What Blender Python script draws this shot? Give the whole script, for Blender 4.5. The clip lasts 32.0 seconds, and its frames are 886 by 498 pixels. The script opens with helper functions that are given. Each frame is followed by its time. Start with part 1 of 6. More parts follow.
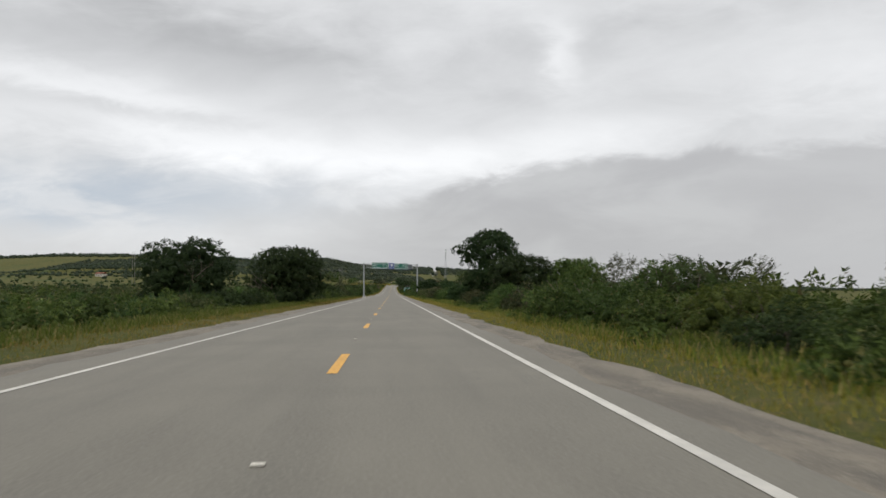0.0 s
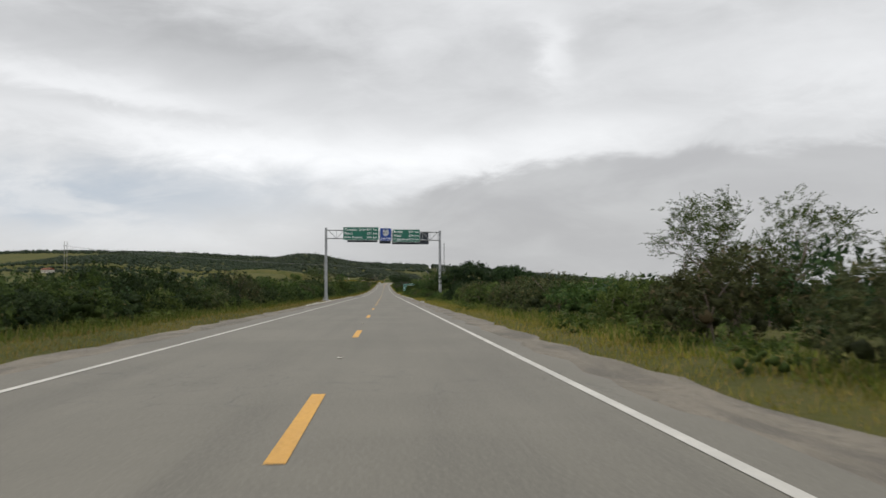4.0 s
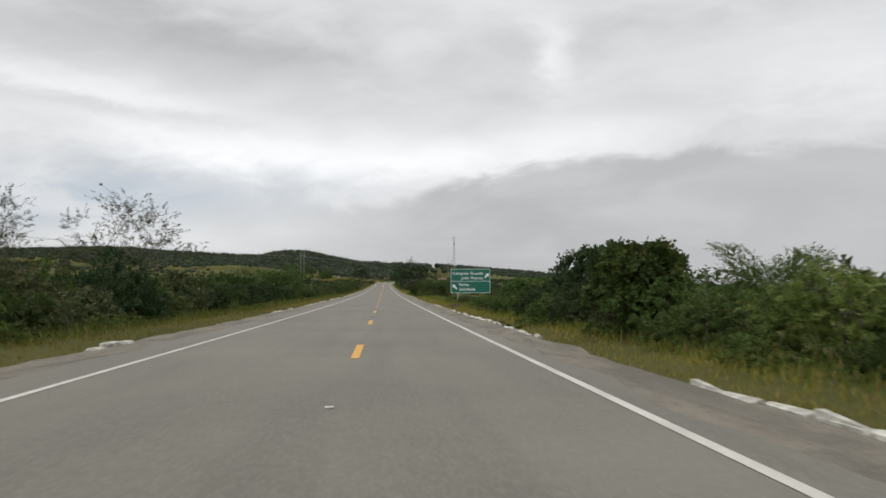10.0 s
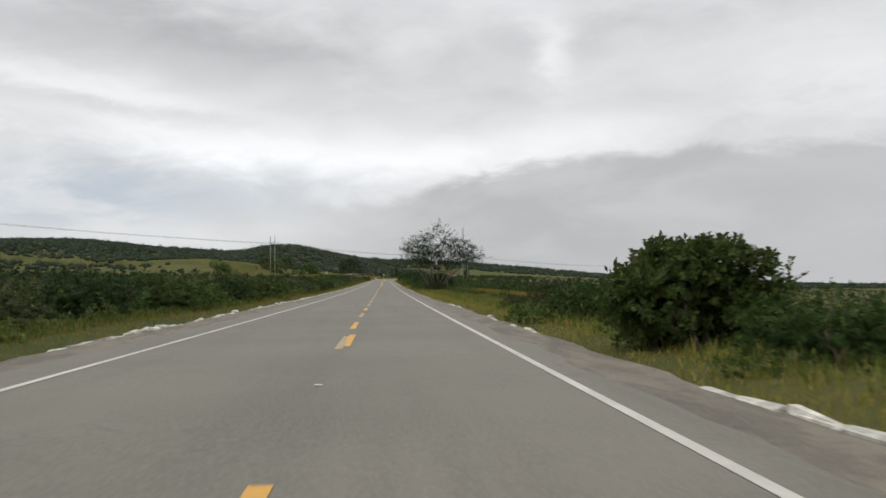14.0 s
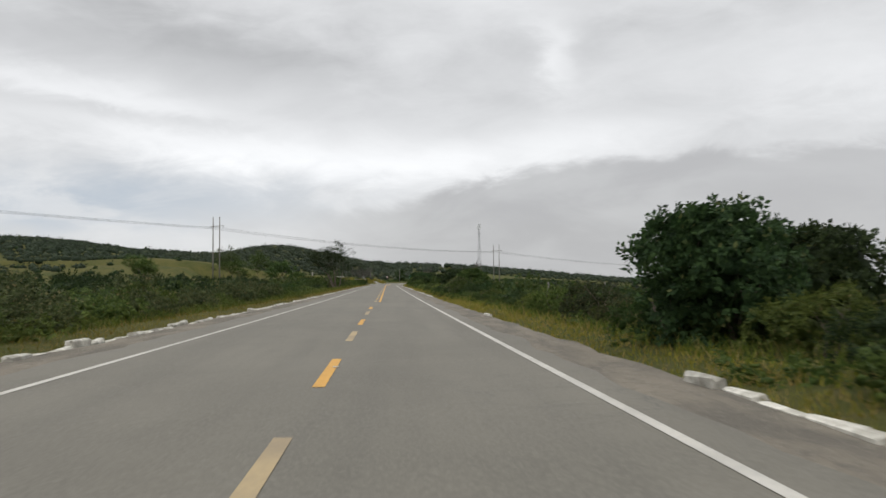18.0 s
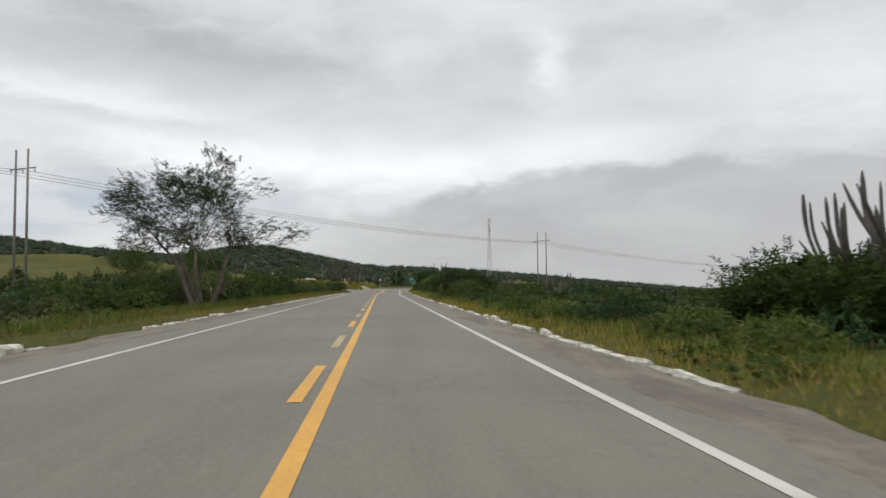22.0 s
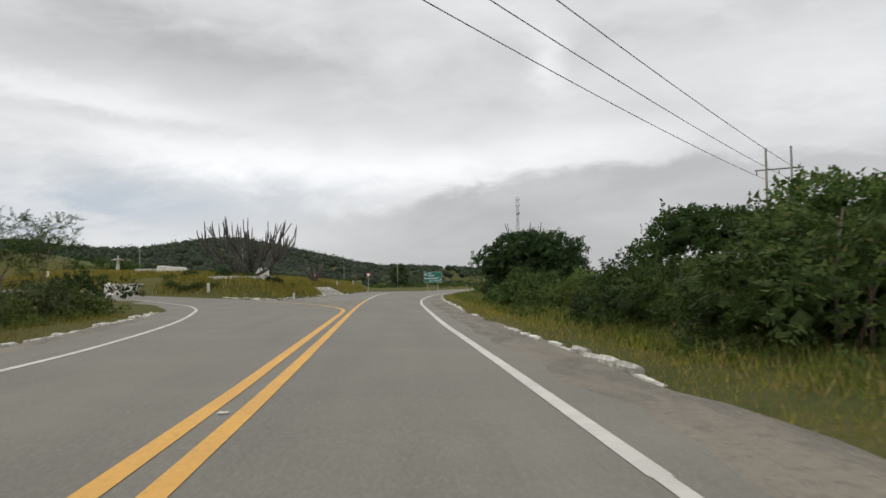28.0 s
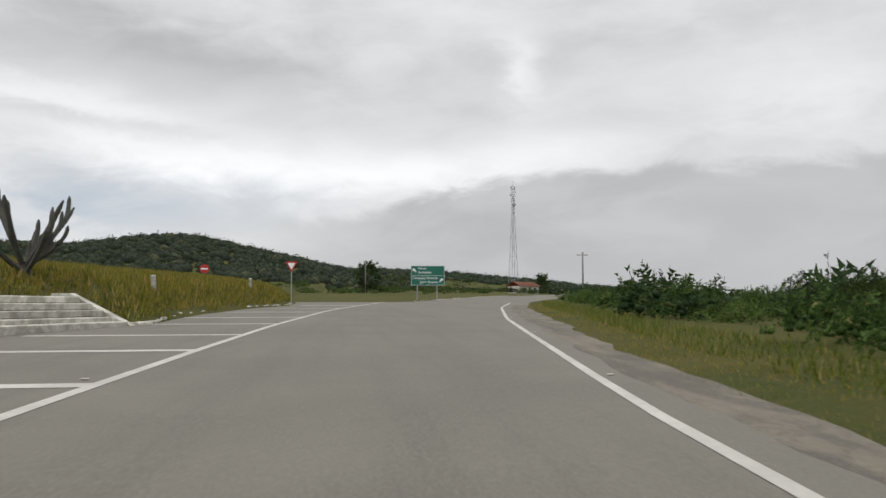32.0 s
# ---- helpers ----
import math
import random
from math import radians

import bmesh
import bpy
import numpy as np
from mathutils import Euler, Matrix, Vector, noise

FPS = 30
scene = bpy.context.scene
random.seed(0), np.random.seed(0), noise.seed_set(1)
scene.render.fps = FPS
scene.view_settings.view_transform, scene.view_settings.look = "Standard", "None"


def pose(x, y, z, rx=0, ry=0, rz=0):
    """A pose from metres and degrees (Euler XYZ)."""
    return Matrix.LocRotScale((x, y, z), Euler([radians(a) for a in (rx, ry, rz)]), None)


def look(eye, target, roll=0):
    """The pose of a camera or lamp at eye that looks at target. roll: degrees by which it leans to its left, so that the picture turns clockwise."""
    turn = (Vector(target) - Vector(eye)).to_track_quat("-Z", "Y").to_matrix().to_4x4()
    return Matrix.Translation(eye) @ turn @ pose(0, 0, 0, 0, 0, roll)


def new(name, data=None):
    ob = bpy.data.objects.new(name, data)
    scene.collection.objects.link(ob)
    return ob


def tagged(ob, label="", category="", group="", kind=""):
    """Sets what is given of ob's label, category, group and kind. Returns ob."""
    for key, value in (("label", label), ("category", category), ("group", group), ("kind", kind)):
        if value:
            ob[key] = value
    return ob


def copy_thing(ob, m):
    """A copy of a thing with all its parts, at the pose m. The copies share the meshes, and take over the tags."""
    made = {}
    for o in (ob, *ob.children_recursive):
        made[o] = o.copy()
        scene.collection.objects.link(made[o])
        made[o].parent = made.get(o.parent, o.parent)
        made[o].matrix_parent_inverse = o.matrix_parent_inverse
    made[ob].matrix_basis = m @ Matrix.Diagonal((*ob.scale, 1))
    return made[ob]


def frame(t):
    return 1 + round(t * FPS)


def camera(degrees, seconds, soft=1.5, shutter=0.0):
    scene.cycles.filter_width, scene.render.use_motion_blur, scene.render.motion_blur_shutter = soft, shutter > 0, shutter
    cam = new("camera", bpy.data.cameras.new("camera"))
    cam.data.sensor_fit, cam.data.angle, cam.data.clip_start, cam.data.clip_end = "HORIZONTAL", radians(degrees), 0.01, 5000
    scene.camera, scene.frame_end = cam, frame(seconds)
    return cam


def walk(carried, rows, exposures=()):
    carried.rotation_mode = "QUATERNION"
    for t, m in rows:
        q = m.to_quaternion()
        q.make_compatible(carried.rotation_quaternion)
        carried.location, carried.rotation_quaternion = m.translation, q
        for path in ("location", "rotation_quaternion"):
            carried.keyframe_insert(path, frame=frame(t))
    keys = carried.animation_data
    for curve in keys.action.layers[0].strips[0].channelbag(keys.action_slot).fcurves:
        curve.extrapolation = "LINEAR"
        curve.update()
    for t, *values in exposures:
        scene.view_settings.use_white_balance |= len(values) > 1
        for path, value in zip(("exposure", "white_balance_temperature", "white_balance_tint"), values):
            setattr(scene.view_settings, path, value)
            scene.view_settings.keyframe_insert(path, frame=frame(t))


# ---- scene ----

# camera: seconds, x, y, z, pitch, roll, yaw
PATH = [
    (0.0, 0.08, -0.03, 1.20, 2.89, 0.29, -3.44),
    (0.5, 0.00, 14.63, 1.22, 2.71, 0.36, -3.41),
    (1.0, -0.06, 29.31, 1.24, 2.61, 0.38, -3.40),
    (1.5, -0.11, 44.14, 1.25, 2.59, 0.38, -3.45),
    (2.0, -0.18, 59.06, 1.27, 2.61, 0.37, -3.56),
    (2.5, -0.16, 73.82, 1.25, 2.65, 0.37, -3.77),
    (3.0, -0.12, 88.54, 1.24, 2.67, 0.36, -3.79),
    (3.5, -0.09, 103.41, 1.22, 2.66, 0.35, -3.75),
    (4.0, -0.04, 118.67, 1.20, 2.78, 0.36, -3.90),
    (4.5, -0.06, 134.31, 1.21, 2.84, 0.41, -3.94),
    (6.5, 0.01, 195.70, 1.23, 2.73, 0.51, -3.83),
    (7.0, 0.00, 210.33, 1.22, 2.81, 0.44, -3.90),
    (7.5, -0.07, 224.98, 1.21, 2.82, 0.40, -3.82),
    (8.0, -0.10, 239.73, 1.21, 2.86, 0.41, -3.77),
    (8.5, -0.16, 254.78, 1.22, 2.97, 0.45, -3.70),
    (9.0, -0.25, 270.01, 1.24, 2.94, 0.52, -3.78),
    (9.5, -0.25, 285.36, 1.24, 2.94, 0.41, -3.83),
    (10.0, -0.26, 300.76, 1.26, 2.88, 0.33, -3.94),
    (10.5, -0.23, 316.08, 1.28, 2.95, 0.32, -3.99),
    (11.0, -0.19, 331.46, 1.31, 2.94, 0.32, -4.03),
    (11.5, -0.05, 347.24, 1.34, 2.86, 0.34, -4.04),
    (12.0, -0.10, 363.25, 1.40, 2.91, 0.27, -4.01),
    (12.5, -0.00, 379.18, 1.46, 2.92, 0.35, -4.00),
    (13.0, 0.00, 395.23, 1.56, 2.98, 0.45, -3.93),
    (13.5, 0.00, 411.34, 1.67, 2.87, 0.42, -4.00),
    (14.0, -0.03, 427.20, 1.78, 2.75, 0.41, -3.96),
    (14.5, -0.03, 442.77, 1.89, 2.58, 0.41, -3.86),
    (16.5, 0.08, 505.13, 2.47, 2.89, 0.44, -3.97),
    (17.0, 0.03, 520.96, 2.67, 2.96, 0.50, -3.87),
    (17.5, -0.01, 536.89, 2.85, 3.05, 0.54, -3.85),
    (18.0, -0.05, 552.72, 3.04, 3.07, 0.54, -3.72),
    (18.5, -0.07, 568.37, 3.25, 3.13, 0.58, -3.68),
    (19.0, -0.07, 583.81, 3.48, 3.20, 0.73, -3.73),
    (19.5, -0.14, 599.30, 3.68, 3.23, 0.45, -3.64),
    (20.0, -0.18, 614.39, 3.90, 3.28, 0.32, -3.73),
    (20.5, -0.19, 629.41, 4.11, 3.34, 0.36, -3.86),
    (21.0, -0.14, 644.56, 4.34, 3.38, 0.42, -4.02),
    (21.5, -0.02, 659.58, 4.58, 3.46, 0.50, -4.12),
    (22.0, 0.02, 674.27, 4.83, 3.41, 0.42, -4.16),
    (22.5, 0.08, 688.37, 5.07, 3.42, 0.16, -4.10),
    (23.0, 0.16, 701.99, 5.31, 3.41, 0.10, -4.22),
    (23.5, 0.16, 715.31, 5.51, 3.49, 0.05, -4.23),
    (24.0, 0.24, 728.52, 5.72, 3.56, 0.18, -4.22),
    (24.5, 0.26, 741.66, 5.94, 3.49, 0.25, -4.27),
    (25.0, 0.38, 754.44, 6.18, 3.44, 0.33, -4.22),
    (25.5, 0.36, 767.00, 6.40, 3.38, 0.45, -4.22),
    (27.5, 1.78, 818.24, 7.31, 3.41, 0.50, -4.13),
    (28.0, 1.94, 829.84, 7.47, 3.42, 0.62, -4.20),
    (28.5, 1.96, 841.01, 7.65, 3.44, 0.71, -4.46),
    (29.0, 2.16, 852.30, 7.84, 3.52, 0.65, -4.74),
    (29.5, 2.30, 863.45, 8.04, 3.60, 0.62, -5.06),
    (30.0, 2.71, 874.26, 8.24, 3.60, 0.45, -5.28),
    (30.5, 3.06, 885.13, 8.44, 3.58, 0.40, -5.46),
    (31.0, 3.54, 896.15, 8.64, 3.63, 0.26, -5.71),
    (31.5, 4.07, 907.45, 8.83, 3.68, 0.09, -5.92),
    (32.0, 4.64, 918.70, 9.04, 3.76, 0.02, -6.14),
]
cam = camera(55.0, 32.0, soft=1.5, shutter=0.1)
walk(cam, [(t, pose(x, y, z, 90 + p, r, w)) for t, x, y, z, p, r, w in PATH], exposures=[(0.0, 0.0), (32.0, 0.0)])

# ---------------------------------------------------------------- light
world = bpy.data.worlds.new("overcast_sky")
scene.world = world
world.use_nodes = True
wt = world.node_tree
wt.nodes.clear()


class Nodes:
    """Short hand for building node trees."""

    def __init__(self, tree):
        self.t = tree

    def n(self, kind, **kw):
        node = self.t.nodes.new(kind)
        for k, v in kw.items():
            if k == "operation":
                node.operation = v
            elif k == "data_type":
                node.data_type = v
            elif k == "blend_type":
                node.blend_type = v
        return node

    def put(self, socket, v):
        if isinstance(v, bpy.types.NodeSocket):
            self.t.links.new(v, socket)
        else:
            socket.default_value = v

    def math(self, op, a, b=0.0, c=0.0, clamp=False):
        node = self.n("ShaderNodeMath", operation=op)
        node.use_clamp = clamp
        for s, v in zip(node.inputs, (a, b, c)):
            self.put(s, v)
        return node.outputs[0]

    def ramp(self, v, lo, hi, a=0.0, b=1.0):
        node = self.n("ShaderNodeMapRange")
        node.interpolation_type = "SMOOTHSTEP"
        for s, q in zip(node.inputs, (v, lo, hi, a, b)):
            self.put(s, q)
        return node.outputs[0]

    def mix(self, f, a, b, blend="MIX"):
        node = self.n("ShaderNodeMix", data_type="RGBA", blend_type=blend)
        self.put(node.inputs[0], f)
        self.put(node.inputs[6], a)
        self.put(node.inputs[7], b)
        return node.outputs[2]

    def noise(self, vec, scale, detail=4.0, rough=0.55, dist=0.0):
        node = self.n("ShaderNodeTexNoise")
        self.put(node.inputs["Vector"], vec)
        self.put(node.inputs["Scale"], scale)
        self.put(node.inputs["Detail"], detail)
        self.put(node.inputs["Roughness"], rough)
        self.put(node.inputs["Distortion"], dist)
        return node.outputs[0]


def rgb(r, g, b):
    return (r, g, b, 1.0)


N = Nodes(wt)
coord = N.n("ShaderNodeTexCoord").outputs["Generated"]
sep = N.n("ShaderNodeSeparateXYZ")
wt.links.new(coord, sep.inputs[0])
dx, dy, dz = sep.outputs
elev = N.math("ARCSINE", dz)
azim = N.math("ARCTAN2", dx, dy)
flat = N.n("ShaderNodeCombineXYZ")
N.put(flat.inputs[0], N.math("MULTIPLY", azim, 1.0))
N.put(flat.inputs[1], N.math("MULTIPLY", elev, 2.6))
big = N.math("SUBTRACT", N.noise(flat.outputs[0], 3.2, 5.0, 0.55, 0.2), 0.5)
fine = N.math("SUBTRACT", N.noise(flat.outputs[0], 11.0, 7.0, 0.62, 0.5), 0.5)
az2 = N.math("ADD", azim, N.math("ADD", N.math("MULTIPLY", big, 0.16), N.math("MULTIPLY", fine, 0.05)))
el2 = N.math("ADD", elev, N.math("ADD", N.math("MULTIPLY", big, 0.05), N.math("MULTIPLY", fine, 0.045)))


def puff(a, e, ra, re, slope=0.0):
    """A soft-edged patch of cloud about a direction (radians)."""
    u = N.math("DIVIDE", N.math("SUBTRACT", az2, a), ra)
    w = N.math("SUBTRACT", el2, N.math("ADD", e, N.math("MULTIPLY", N.math("SUBTRACT", az2, a), slope)))
    w = N.math("DIVIDE", w, re)
    q = N.math("ADD", N.math("MULTIPLY", u, u), N.math("MULTIPLY", w, w))
    return N.math("POWER", 2.718, N.math("MULTIPLY", q, -1.0))


wisp = N.math("SUBTRACT", N.noise(flat.outputs[0], 6.5, 8.0, 0.56, 0.5), 0.5)
level = N.math("ADD", 0.76, N.math("ADD", N.math("MULTIPLY", big, 0.24), N.math("ADD", N.math("MULTIPLY", fine, 0.17), N.math("MULTIPLY", wisp, 0.24))))
for amount, a, e, ra, re, sl in (
    (-0.17, -0.33, 0.295, 0.22, 0.050, 0.0),
    (-0.12, -0.14, 0.265, 0.16, 0.035, -0.2),
    (-0.08, 0.30, 0.29, 0.25, 0.03, 0.1),
    (0.17, -0.36, 0.225, 0.16, 0.018, -0.12),
    (0.17, -0.24, 0.165, 0.22, 0.026, -0.10),
    (0.20, 0.00, 0.155, 0.22, 0.030, -0.05),
    (0.20, 0.195, 0.275, 0.022, 0.040, 0.0),
    (0.14, 0.22, 0.175, 0.16, 0.022, 0.1),
    (0.10, 0.48, 0.23, 0.14, 0.03, 0.0),
    (-0.10, -0.28, 0.195, 0.14, 0.010, -0.1),
):
    level = N.math("ADD", level, N.math("MULTIPLY", puff(a, e, ra, re, sl), amount))
grey = N.n("ShaderNodeCombineColor")
for i, q in enumerate((0.99, 1.0, 1.015)):
    N.put(grey.inputs[i], N.math("MULTIPLY", level, q))
cloud = grey.outputs[0]
# thin blue-grey gap low on one side, with a few pale streaks across it
gap = N.math("MULTIPLY", puff(-0.36, 0.105, 0.24, 0.030, 0.03), N.ramp(wisp, 0.14, -0.06, 0.35, 1.0))
cloud = N.mix(N.math("MULTIPLY", gap, 0.9), cloud, rgb(0.50, 0.565, 0.645))
# grey bank of rain cloud low ahead, its ragged edge rising to one side
rag = N.math("ADD", elev, N.math("ADD", N.math("MULTIPLY", wisp, 0.05), N.math("MULTIPLY", fine, 0.03)))
bank_top = N.math("ADD", 0.098, N.math("MULTIPLY", N.ramp(azim, -0.06, 0.26), 0.058))
bank = N.math("MULTIPLY", N.ramp(N.math("SUBTRACT", rag, bank_top), 0.010, -0.010), N.ramp(az2, -0.16, 0.06))
murk = N.mix(N.ramp(N.math("ADD", N.math("MULTIPLY", big, 0.5), wisp), -0.18, 0.2), rgb(0.475, 0.475, 0.485), rgb(0.575, 0.58, 0.585))
murk = N.mix(N.ramp(azim, 0.22, 0.5, 0.0, 0.6), murk, rgb(0.55, 0.55, 0.56))
cloud = N.mix(N.math("MULTIPLY", bank, 0.88), cloud, murk)
cloud = N.mix(N.ramp(elev, 0.075, 0.03, 0.0, 0.4), cloud, rgb(0.52, 0.53, 0.55))
lum = N.ramp(dz, 0.30, 0.95, 1.0, 2.0)
cloud = N.mix(1.0, cloud, lum, "MULTIPLY")
sky = N.n("ShaderNodeTexSky")
sky.sky_type = "NISHITA"
sky.sun_disc = False
sky.sun_elevation = radians(50)
sky.sun_rotation = radians(-35)
bg_sky = N.n("ShaderNodeBackground")
wt.links.new(sky.outputs[0], bg_sky.inputs[0])
bg_sky.inputs[1].default_value = 0.06
bg_cloud = N.n("ShaderNodeBackground")
wt.links.new(cloud, bg_cloud.inputs[0])
bg_cloud.inputs[1].default_value = 1.0
veil = N.n("ShaderNodeMixShader")
veil.inputs[0].default_value = 0.94
wt.links.new(bg_sky.outputs[0], veil.inputs[1])
wt.links.new(bg_cloud.outputs[0], veil.inputs[2])
wout = N.n("ShaderNodeOutputWorld")
wt.links.new(veil.outputs[0], wout.inputs[0])

sun_data = bpy.data.lights.new("sun", "SUN")
sun_data.energy, sun_data.angle, sun_data.color = 1.1, radians(25), (1.0, 0.97, 0.93)
sun = new("sun", sun_data)
sun.matrix_world = look((-40, -60, 100), (0, 0, 0))

# ---------------------------------------------------------------- materials


def material(name, rough=0.8, metal=0.0, spec=0.5):
    m = bpy.data.materials.new(name)
    m.use_nodes = True
    b = m.node_tree.nodes["Principled BSDF"]
    b.inputs["Roughness"].default_value = rough
    b.inputs["Metallic"].default_value = metal
    b.inputs["Specular IOR Level"].default_value = spec
    return m, Nodes(m.node_tree), b


def bump(k, b, height, strength=0.3, dist=0.02):
    node = k.n("ShaderNodeBump")
    node.inputs["Strength"].default_value = strength
    node.inputs["Distance"].default_value = dist
    k.put(node.inputs["Height"], height)
    k.t.links.new(node.outputs[0], b.inputs["Normal"])


def obco(k):
    return k.n("ShaderNodeTexCoord").outputs["Object"]


def mottled(name, c1, c2, scale, fine_scale, rough=0.85, metal=0.0, relief=0.3, c3=None, spec=0.5, per_object=0.0):
    """Two colours mixed by coarse and fine noise, with relief."""
    m, k, b = material(name, rough, metal, spec)
    v = obco(k)
    a = k.noise(v, scale, 4, 0.6)
    f = k.noise(v, fine_scale, 3, 0.6)
    col = k.mix(k.ramp(a, 0.35, 0.65), rgb(*c1), rgb(*c2))
    col = k.mix(k.ramp(f, 0.45, 0.75, 0.0, 0.6), col, rgb(*(c3 or [q * 0.6 for q in c1])))
    if per_object:
        r = k.n("ShaderNodeObjectInfo").outputs["Random"]
        col = k.mix(1.0, col, k.ramp(r, 0, 1, 1 - per_object, 1 + per_object), "MULTIPLY")
    k.put(b.inputs["Base Color"], col)
    k.put(b.inputs["Roughness"], k.ramp(f, 0.2, 0.8, max(rough - 0.12, 0.05), min(rough + 0.1, 1)))
    bump(k, b, f, relief, 0.02)
    return m


def leaf_material(name, dark, light, dry=None, dry_share=0.0, glow=0.25):
    m, k, b = material(name, 0.72, 0.0, 0.14)
    geo = k.n("ShaderNodeNewGeometry")
    r = geo.outputs["Random Per Island"]
    col = k.mix(r, rgb(*dark), rgb(*light))
    v = obco(k)
    patch = k.noise(v, 0.9, 3, 0.6)
    tuft = k.noise(v, 7.0, 3, 0.65)
    col = k.mix(k.ramp(tuft, 0.42, 0.64, 0.0, 0.5), col, rgb(*[q * 0.55 for q in dark]))
    col = k.mix(k.ramp(patch, 0.35, 0.7, 0.0, 0.5), col, rgb(*[q * 0.7 for q in dark]))
    if dry:
        col = k.mix(k.ramp(k.math("FRACT", k.math("MULTIPLY", r, 7.31)), 1 - dry_share - 0.02, 1 - dry_share), col, rgb(*dry))
    oi = k.n("ShaderNodeObjectInfo").outputs["Random"]
    hs = k.n("ShaderNodeHueSaturation")
    k.put(hs.inputs["Hue"], k.ramp(oi, 0, 1, 0.482, 0.512))
    k.put(hs.inputs["Value"], k.ramp(k.math("FRACT", k.math("MULTIPLY", oi, 5.7)), 0, 1, 0.75, 1.25))
    k.put(hs.inputs["Color"], col)
    col = hs.outputs[0]
    k.put(b.inputs["Base Color"], col)
    bump(k, b, tuft, 1.0, 0.12)
    tr = k.n("ShaderNodeBsdfTranslucent")
    k.put(tr.inputs[0], col)
    mx = k.n("ShaderNodeMixShader")
    mx.inputs[0].default_value = glow
    k.t.links.new(b.outputs[0], mx.inputs[1])
    k.t.links.new(tr.outputs[0], mx.inputs[2])
    k.t.links.new(mx.outputs[0], k.t.nodes["Material Output"].inputs[0])
    return m


def asphalt_material():
    m, k, b = material("worn_asphalt", 0.82, 0.0, 0.4)
    v = obco(k)
    mp = k.n("ShaderNodeMapping")
    mp.inputs["Scale"].default_value = (1.0, 0.06, 1.0)
    k.put(mp.inputs[0], v)
    tracks = k.noise(mp.outputs[0], 1.1, 4, 0.6)
    coarse = k.noise(v, 0.22, 5, 0.62, 0.4)
    grain = k.noise(v, 26.0, 4, 0.75)
    col = k.mix(k.ramp(coarse, 0.3, 0.7), rgb(0.104, 0.096, 0.076), rgb(0.132, 0.122, 0.097))
    col = k.mix(k.ramp(tracks, 0.40, 0.72, 0.0, 0.55), col, rgb(0.078, 0.072, 0.058))
    col = k.mix(k.ramp(grain, 0.42, 0.68, 0.0, 0.55), col, rgb(0.195, 0.182, 0.152))
    crack = k.n("ShaderNodeTexVoronoi")
    crack.feature = "DISTANCE_TO_EDGE"
    crack.inputs["Scale"].default_value = 0.9
    wv = k.n("ShaderNodeVectorMath", operation="ADD")
    k.put(wv.inputs[0], v)
    nz = k.n("ShaderNodeTexNoise")
    nz.inputs["Scale"].default_value = 1.6
    k.put(nz.inputs["Vector"], v)
    k.put(wv.inputs[1], nz.outputs[1])
    k.put(crack.inputs["Vector"], wv.outputs[0])
    zone = k.ramp(k.noise(v, 0.12, 2, 0.5), 0.52, 0.66)
    line = k.math("MULTIPLY", k.ramp(crack.outputs["Distance"], 0.022, 0.006), zone)
    col = k.mix(k.math("MULTIPLY", line, 0.4), col, rgb(0.06, 0.058, 0.054))
    k.put(b.inputs["Base Color"], col)
    bump(k, b, grain, 0.35, 0.006)
    return m


M_ASPHALT = asphalt_material()


def gravel_material():
    m, k, b = material("dusty_gravel", 0.95, 0.0, 0.3)
    v = obco(k)
    mp = k.n("ShaderNodeMapping")
    mp.inputs["Scale"].default_value = (1.0, 0.22, 1.0)
    k.put(mp.inputs[0], v)
    broad = k.noise(mp.outputs[0], 1.3, 5, 0.65, 0.5)
    mid = k.noise(v, 5.0, 4, 0.7)
    stone = k.noise(v, 34.0, 3, 0.75)
    col = k.mix(k.ramp(broad, 0.36, 0.64), rgb(0.10, 0.089, 0.072), rgb(0.175, 0.152, 0.118))
    col = k.mix(k.ramp(mid, 0.48, 0.7, 0.0, 0.7), col, rgb(0.085, 0.078, 0.064))
    col = k.mix(k.ramp(stone, 0.52, 0.72, 0.0, 0.8), col, rgb(0.29, 0.265, 0.225))
    k.put(b.inputs["Base Color"], col)
    bump(k, b, k.math("ADD", stone, k.math("MULTIPLY", mid, 1.5)), 0.9, 0.02)
    return m


M_GRAVEL = gravel_material()
M_PATCH = mottled("fresh_bitumen", (0.058, 0.054, 0.046), (0.078, 0.072, 0.060), 0.8, 40.0, 0.8, relief=0.4)
M_WHITE_LINE = mottled("worn_white_line", (0.46, 0.44, 0.39), (0.36, 0.345, 0.305), 0.7, 16.0, 0.7, relief=0.2, c3=(0.33, 0.32, 0.30))
M_YELLOW = mottled("yellow_road_paint", (0.52, 0.27, 0.032), (0.45, 0.235, 0.035), 0.6, 18.0, 0.7, relief=0.2, c3=(0.30, 0.18, 0.055))
M_YELLOW_FADED = mottled("faded_yellow_paint", (0.34, 0.255, 0.13), (0.235, 0.18, 0.105), 0.6, 18.0, 0.75, relief=0.2, c3=(0.24, 0.20, 0.14))
M_STUD = mottled("dusty_road_stud", (0.50, 0.47, 0.40), (0.36, 0.34, 0.29), 3.0, 30.0, 0.6, relief=0.1)
M_KERB = mottled("whitewashed_concrete", (0.55, 0.53, 0.47), (0.30, 0.285, 0.24), 1.7, 14.0, 0.9, relief=0.5, c3=(0.20, 0.185, 0.15), per_object=0.2)
M_CONCRETE = mottled("grey_concrete", (0.33, 0.32, 0.30), (0.26, 0.25, 0.235), 1.2, 18.0, 0.9, relief=0.4)
